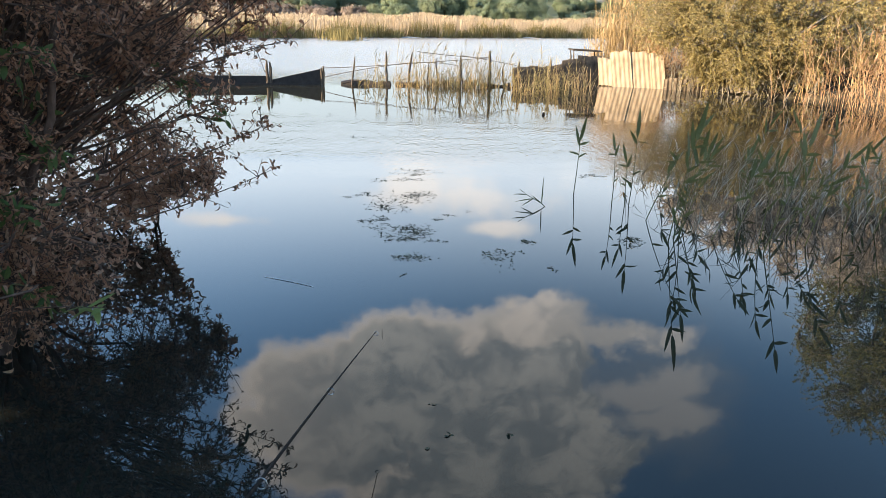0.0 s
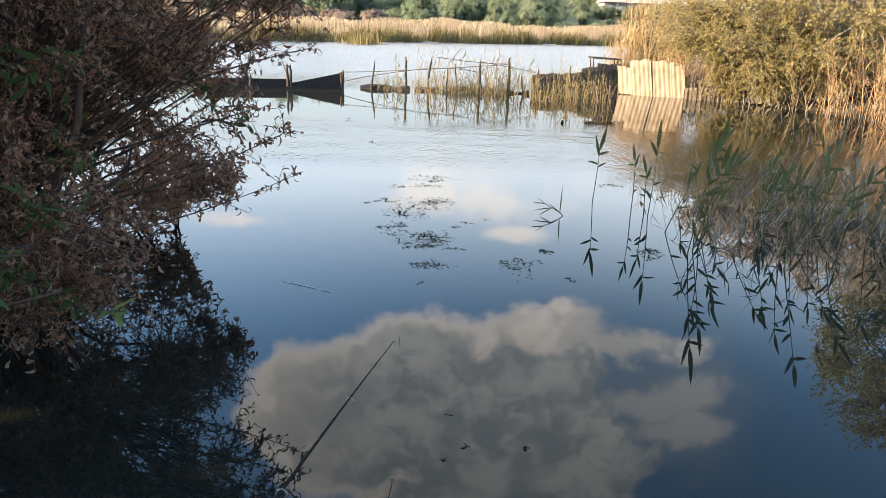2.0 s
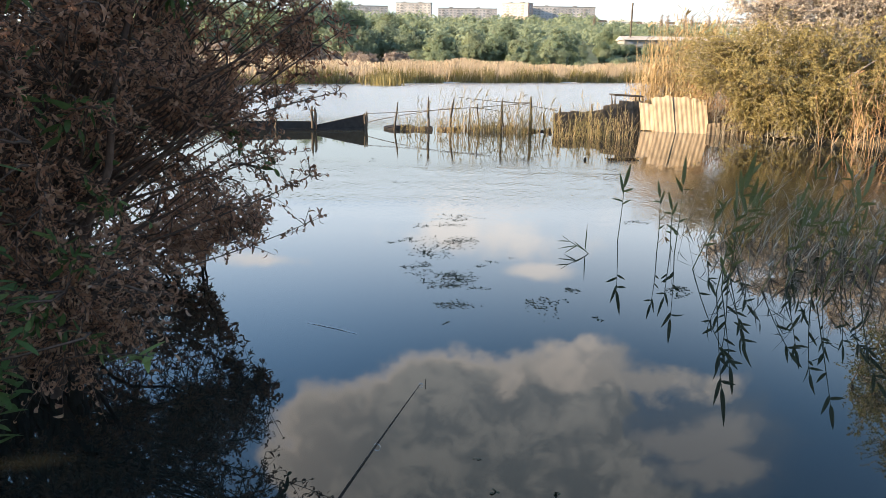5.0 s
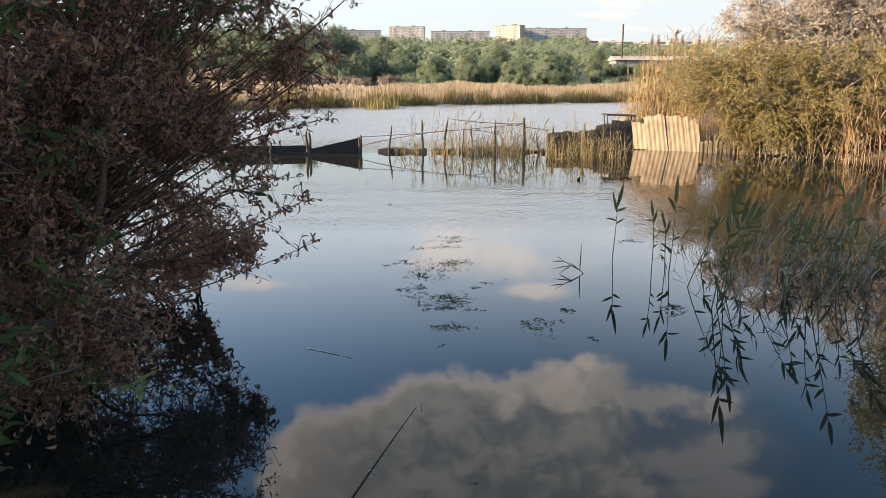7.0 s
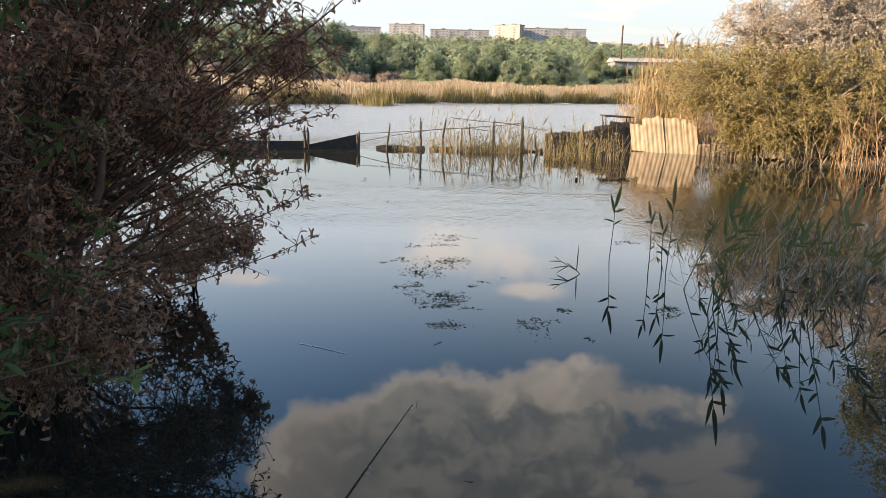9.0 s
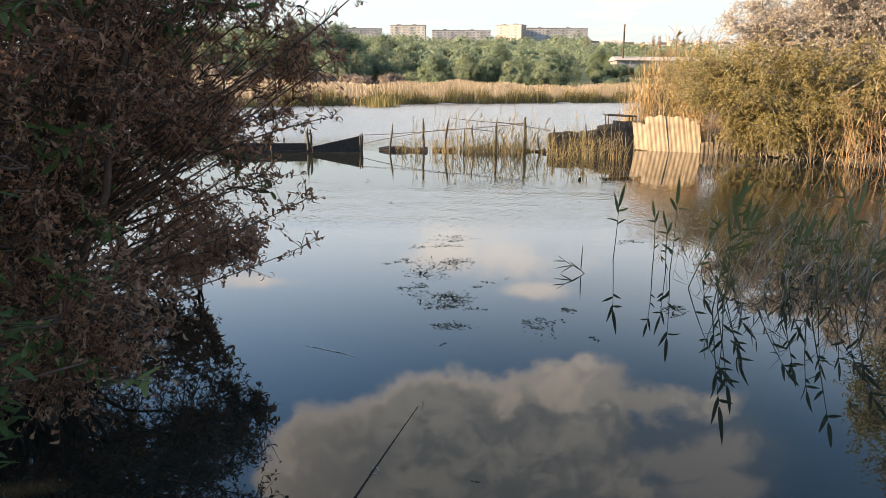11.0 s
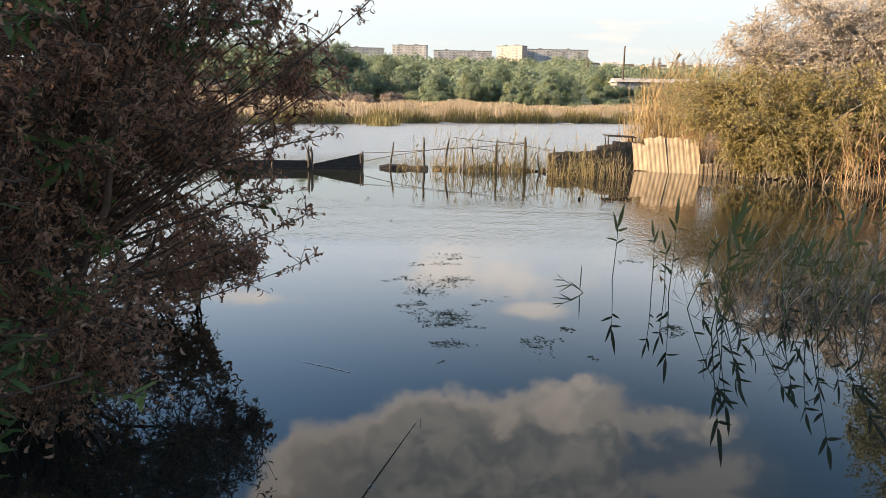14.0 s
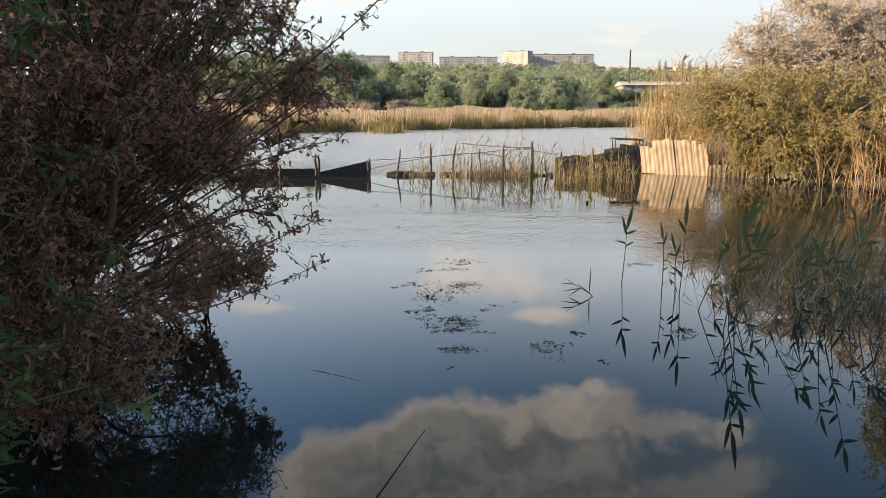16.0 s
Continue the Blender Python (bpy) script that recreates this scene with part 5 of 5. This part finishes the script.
def bank_reeds():
    g = np.random.default_rng(41)
    x = np.concatenate([g.uniform(-1.6, 0.6, 50), g.uniform(0.6, 2.7, 125), g.uniform(2.7, 3.3, 20), g.uniform(3.15, 5.3, 90)])
    n = len(x)
    y = g.uniform(22.5, 23.2, n) - (x > 3.1) * g.uniform(0.0, 2.0, n)
    tall = g.uniform(0.15, 1.15, n) * np.where(x > 3.1, 0.85, 1.22)
    tall *= 0.35 + 0.95 * np.abs(np.sin(x * 2.7) * np.sin(x * 1.1 + 0.6 + y)) ** 0.5
    lean = np.stack([g.normal(0.03, 0.22, n), g.normal(0, 0.12, n)], -1)
    reeds("fence_reeds", x, y, tall, lean, g, M["reed_fence"], "thin young yellow-green reeds growing along the fence", 6, (0.25, 0.018), 0.007)
    n = 170
    x = np.concatenate([g.uniform(-0.4, 3.2, 100), g.uniform(3.2, 5.5, 70)])
    lean = np.stack([g.normal(0.0, 0.3, n), g.normal(0, 0.15, n)], -1)
    reeds("dry_stubble", x, g.uniform(22.3, 23.1, n) - (x > 3.1) * g.uniform(0.0, 1.7, n), g.uniform(0.12, 0.5, n) * np.where(x > 3.1, 1.7, 1.0), lean, g, M["reed_gold"], "short pale dry stubble at the fence foot", 2, (0.16, 0.012), 0.005)
    # dry tall reeds by the slate sheets and over the right bank
    n = 620
    x = 6.5 + 2.4 * g.random(n) ** 0.8
    y = 26.3 + np.abs(g.normal(0, 0.7, n)) - (x - 6) * 0.45
    lean = np.stack([g.normal(0.05, 0.13, n), g.normal(0, 0.1, n)], -1)
    reeds("dry_reeds", x, y, g.uniform(1.2, 3.5, n) * np.interp(x, [6.4, 7.0, 8.0], [0.5, 0.95, 1.12]), lean, g, M["reed_gold"], "tall dry golden reeds behind the slate sheets", 3, (0.36, 0.024), 0.009, 0.10)
    n = 50
    x = g.uniform(8.4, 9.6, n)
    y = 23.5 - (x - 8.0) * 0.55 + g.normal(0, 0.2, n)
    lean = np.stack([g.normal(0.0, 0.2, n), g.normal(0, 0.12, n)], -1)
    reeds("dry_grass", x, y, g.uniform(0.4, 1.3, n), lean, g, M["reed_dead"], "rusty dry grass between slate sheets and bush", 4, (0.35, 0.02), 0.006)
    n = 190
    x = g.uniform(7.9, 9.7, n)
    y = 24.7 - (x - 8.0) * 0.4 + g.normal(0, 0.25, n)
    lean = np.stack([g.normal(0.0, 0.22, n), g.normal(0, 0.12, n)], -1)
    reeds("dry_grass", x, y, g.uniform(0.4, 1.6, n), lean, g, M["reed_dry"], "rusty dry grass filling the gap behind the slate sheets", 5, (0.35, 0.022), 0.007)
    n = 24
    x = g.uniform(9.2, 11.6, n)
    y = 22.3 - (x - 8.2) * 1.0 + g.normal(0.25, 0.3, n)
    lean = np.stack([g.normal(0.0, 0.35, n), g.normal(0, 0.2, n)], -1)
    reeds("dry_grass", x, y, g.uniform(0.25, 1.0, n), lean, g, M["reed_dead"], "low brown dead grass under the bush", 4, (0.3, 0.018), 0.006)
    n = 380
    x = 10.1 + 4.7 * g.random(n) ** 0.45
    y = 22.3 - (x - 8.2) * 1.0 + g.normal(0.4, 0.5, n)
    lean = np.stack([g.normal(0.0, 0.24, n), g.normal(0, 0.12, n)], -1)
    reeds("dry_reeds", x, y, g.uniform(0.8, 2.5, n) * np.interp(x, [9.3, 11.0, 14], [0.45, 0.9, 1.1]), lean, g, M["reed_dry"], "tangled dry golden reeds along the bank edge", 5, (0.38, 0.02), 0.0065, 0.05)


bank_reeds()


def bank_grass():
    g = np.random.default_rng(44)
    n = 16000
    x, y = g.uniform(-9.5, -2.2, n), g.uniform(-1.0, 13.0, n)
    m = 15000
    x, y = np.r_[x, g.uniform(-9.5, 9.0, m)], np.r_[y, 0.45 - 8 * g.random(m) ** 1.3]
    blade = np.r_[g.uniform(0.2, 0.65, n), g.uniform(0.08, 0.26, m)]
    n += m
    z = ground_height(x, y)
    keep = z > -0.06
    x, y, z, blade = x[keep], y[keep], z[keep], blade[keep]
    n = len(x)
    a = np.stack([g.normal(0, 0.45, n), g.normal(0, 0.45, n), np.ones(n)], -1)
    V, F = strips(np.stack([x, y, z - 0.03], -1), a, g.normal(size=(n, 3)) * [1, 1, 0.1], blade, 0.014, g.uniform(-1.2, 1.2, n), 4, [0.8, 1.0, 0.8, 0.5, 0.05])
    tagged(new("bank_grass", raw("bank_grass", V, F, M["grass"])), "rank dry-green grass over the shaded bank", "grass", kind="stuff")


bank_grass()


def near_reed(x, y, tall, lean, away, g, leaves=4, bent=False, bold=1.0):
    """One green reed: a jointed stem and its separate long leaves."""
    ob = thing("reed", (x, y, 0), "bent broken dark reed rising from water" if bent else "dark green reed with long pointed leaves in water", "reed", "reeds in the near water")
    top = np.array([lean * tall, away * tall, tall])
    if bent:
        P = np.array([[(0.02, 0, -0.3), (0.01, 0, -0.02), (-0.05, 0.01, 0.035), (-0.14, 0.02, 0.085), (-0.22, 0.03, 0.13), (-0.30, 0.04, 0.19)]])
    else:
        foot = np.array([[-lean * 0.15, 0, -0.3]])
        P = bezier(foot, foot * 0.35 + top * 0.5 + [[g.normal(0, 0.07) * tall, g.normal(0, 0.05) * tall, tall * 0.12]], top[None], 8)
    r = np.linspace(0.0065, 0.0028, P.shape[1])[None]
    stalk = part("stem", raw("stem", *tubes(P, r, 6), M["reed_green"], True), ob)
    kk = P.shape[1]
    way = unit(P[0, -1] - P[0, -3])
    if bent:
        for f, d, length in ((2, (0.05, 0.1, 1.0), 0.30), (3, (-0.95, 0.0, -0.10), 0.22), (3, (-0.8, -0.1, -0.42), 0.17), (4, (-1.0, 0.0, 0.10), 0.16), (2, (-0.75, 0.2, 0.55), 0.16)):
            d = np.array([d], float)
            V, F = strips(P[0, f][None], d, np.cross(d, [[0.1, 1.0, 0.25]]), length, 0.013, g.uniform(-0.4, 0.3), 6, [0.5, 0.9, 1.0, 0.95, 0.75, 0.45, 0.03])
            part("leaf", raw("leaf", V, F, M["reed_green"], True), stalk)
        return
    hand = g.choice([-1, 1]) if abs(lean) < 0.05 else (1 if lean > 0 else -1)
    # the tuft at the top: one leaf on along the stem, one across it, one folded down; then small ones lower
    tuft = [(1.0, 0.14 * hand, 0.0, 0.27), (0.90, -0.34 * hand, 0.0, 0.20), (0.93, 0.55 * hand, -0.9, 0.13)]
    tuft += [(g.uniform(0.30, 0.85), g.choice([-1, 1]) * g.uniform(0.5, 1.2), g.normal(-0.2, 0.4), g.uniform(0.07, 0.17)) for _ in range(leaves - 2)]
    for at, out, sink, length in tuft:
        f = min(0.999, at) * (kk - 1)
        a = min(int(f), kk - 2)
        b = P[0, a] * (1 - f + a) + P[0, a + 1] * (f - a)
        if b[2] < 0.05:
            continue
        d = (way + np.array([out + g.normal(0, 0.08), g.normal(0, 0.2), sink]))[None]
        V, F = strips(b[None], d, np.cross(d, [[0.1, 1.0, 0.25]]) + g.normal(0, 0.3, (1, 3)), length * g.uniform(0.85, 1.15) * bold, (0.017 + 0.07 * length) * bold, g.uniform(-0.8, 0.5), 6, [0.35, 0.9, 1.0, 0.95, 0.75, 0.45, 0.03])
        part("leaf", raw("leaf", V, F, M["reed_green"], True), stalk)


def near_reeds():
    g = np.random.default_rng(42)
    near_reed(2.02, 8.46, 0.64, 0.07, 0.0, g, 4, bold=1.15)
    near_reed(1.565, 7.76, 0.3, 0, 0, g, 7, True, 0.75)
    near_reed(2.33, 7.90, 0.62, 0.0, 0, g, 4, bold=0.8)
    near_reed(2.51, 7.84, 0.78, 0.05, 0, g, 5, bold=1.15)
    near_reed(2.47, 7.80, 0.50, -0.05, 0, g, 4, bold=0.8)
    near_reed(2.48, 6.43, 0.97, 0.17, 0, g, 5, bold=1.25)
    near_reed(2.55, 6.55, 0.80, 0.25, 0, g, 5, bold=1.1)
    near_reed(2.62, 6.60, 0.75, 0.05, 0, g, 4)
    near_reed(2.50, 7.2, 0.95, 0.50, 0, g, 4)
    near_reed(2.75, 6.9, 0.70, 0.35, 0, g, 5)
    near_reed(3.22, 6.10, 0.97, 0.31, 0, g, 5, bold=1.3)
    near_reed(3.32, 6.3, 0.75, 0.10, 0, g, 4)
    near_reed(3.75, 6.3, 0.82, 0.35, 0, g, 5, bold=1.1)
    for i in range(30):
        x = g.uniform(2.8, 5.6)
        y = g.uniform(6.2, 8.6) + (x - 3) * 0.15
        near_reed(x, y, g.uniform(0.35, 0.85), g.normal(0.32, 0.36), g.normal(0, 0.2), g, int(g.integers(3, 7)), bold=g.uniform(0.7, 1.05))


near_reeds()


def dead_stalks():
    g = np.random.default_rng(43)
    n = 270
    x = 2.8 + 3.2 * g.random(n) ** 0.75
    y = g.uniform(6.4, 9.4, n) + (x - 3) * 0.15
    lean = np.stack([g.normal(0.25, 0.45, n), g.normal(0, 0.25, n)], -1)
    reeds("dead_reeds", x, y, g.uniform(0.15, 0.75, n), lean, g, M["reed_dead"], "thin grey-brown dead reed stalks among green ones", 3, (0.22, 0.013), 0.0035)


dead_stalks()

# ======== floating things ========


def floating_weed():
    g = np.random.default_rng(51)
    patches = ((0.16, 9.59, 0.31, 0.22, 110), (-0.1, 9.16, 0.44, 0.21, 70), (-0.52, 8.26, 0.16, 0.11, 50), (0.04, 8.2, 0.32, 0.31, 200), (-0.18, 7.63, 0.23, 0.39, 150), (-0.28, 7.13, 0.18, 0.13, 60), (-0.08, 6.76, 0.34, 0.29, 260), (0.06, 6.48, 0.21, 0.12, 90), (0.07, 5.91, 0.19, 0.12, 90), (0.83, 5.94, 0.2, 0.21, 90), (1.13, 6.41, 0.1, 0.1, 40), (2.52, 9.55, 0.21, 0.19, 60), (0.3, 7.21, 0.2, 0.11, 26), (0.0, 5.44, 0.04, 0.05, 6), (1.16, 5.62, 0.07, 0.05, 10), (0.67, 7.48, 0.04, 0.07, 4), (-1.64, 15.57, 0.22, 0.29, 24), (-0.94, 12.68, 0.3, 0.19, 16), (2.15, 6.43, 0.16, 0.18, 80), (0.15, 3.4, 0.03, 0.02, 3), (0.24, 3.09, 0.03, 0.015, 3), (0.525, 3.09, 0.03, 0.015, 4), (0.14, 2.99, 0.02, 0.01, 2), (-4.3, 22.5, 1.3, 0.12, 150), (-3.2, 22.4, 0.7, 0.10, 70))
    for x, y, rx, ry, n in patches:
        n = int(n * 1.15)
        clump = g.normal(0, 0.6, (max(2, n // 10), 2))
        d = clump[g.integers(0, len(clump), n)] * 0.85 + g.normal(0, 0.20, (n, 2))
        b = np.stack([x + d[:, 0] * rx, y + d[:, 1] * ry, np.full(n, 0.002)], -1)
        a = np.stack([g.normal(size=n), g.normal(size=n), g.uniform(0.0, 0.5, n)], -1)
        V, F = strips(b, a, np.cross(a, [0, 0.1, 1.0]), g.uniform(0.011, 0.030, n), g.uniform(0.011, 0.024, n), g.uniform(-1.0, -0.1, n), 3)
        tagged(new("floating_weed", raw("floating_weed", V, F, M["weed"])), "dark floating pond weed scattered on the surface", "pond weed", "patches of floating weed", "stuff")


def floats():
    P = bezier(np.array([[-1.10, 5.40, 0.001]]), np.array([[-0.90, 5.31, 0.004]]), np.array([[-0.69, 5.18, 0.001]]), 10)
    ob = new("floating_stalk", raw("floating_stalk", *tubes(P, np.linspace(0.0026, 0.0022, 10)[None], 6), M["straw"], True))
    tagged(ob, "pale dead reed stalk floating on the water", "stalk")


def fishing_rod():
    tip, butt = np.array([-0.137, 3.40, 0.424]), np.array([-0.523, 0.50, 0.962])
    ob = thing("fishing_rod", tuple(butt), "thin dark carbon fishing rod with line guides", "fishing rod")
    t = np.linspace(0, 1, 16)[:, None]
    P = (butt + (tip - butt) * t) - butt
    P[:, 2] += 0.02 * np.sin(t[:, 0] * math.pi)
    part("blank", raw("blank", *tubes(P[None], np.linspace(0.0075, 0.0019, 16)[None], 8), M["carbon"], True), ob)
    part("grip", raw("grip", *tubes(P[None, :3], np.full((1, 3), 0.012), 10), M["board"], True), ob, "dark foam grip")
    axis = unit(tip - butt)
    for f in (0.43, 0.714, 1.0):
        c = P[min(15, int(f * 15))] - np.array([0, 0, 0.012])
        a = np.linspace(0, 2 * math.pi, 13)
        s = unit(np.cross(axis, [0, 0, 1.0]))
        u = np.cross(s, axis)
        ring = c + 0.0150 * (1.35 - 0.65 * f) * (np.cos(a)[:, None] * s + np.sin(a)[:, None] * u)
        part("line_guide", raw("line_guide", *tubes(ring[None], np.full((1, 13), 0.0019), 5), M["steel"], True), ob, "small steel ring")


def bobber():
    ob = thing("fishing_float", (-0.14, 4.31, 0), "thin dark fishing float standing in the water", "fishing float")
    part("antenna", raw("antenna", *tubes([[(0, 0, -0.03), (0, 0, 0.015), (0.001, 0, 0.036)]], [[0.0022, 0.002, 0.0014]], 6), M["carbon"], True), ob)
    part("body", raw("body", *tubes([[(0, 0, -0.09), (0, 0, -0.06), (0, 0, -0.02), (0, 0, 0.0)]], [[0.001, 0.005, 0.004, 0.002]], 8), M["straw"], True), ob)


def bottle():
    ob = thing("plastic_bottle", (3.05, 16.2, 0), "small dark plastic bottle with white cap adrift on water", "bottle")
    part("body", raw("body", *tubes([[(0, 0, -0.08), (0, 0, -0.06), (0, 0, 0.02), (0.0, 0, 0.045), (0, 0, 0.06)]], [[0.01, 0.035, 0.035, 0.024, 0.013]], 12), M["carbon"], True), ob)
    part("cap", raw("cap", *tubes([[(0, 0, 0.056), (0, 0, 0.06), (0, 0, 0.082), (0, 0, 0.085)]], [[0.004, 0.017, 0.017, 0.002]], 12), M["white"], True), ob, "white screw cap")


floating_weed()
floats()
bottle()
fishing_rod()
bobber()
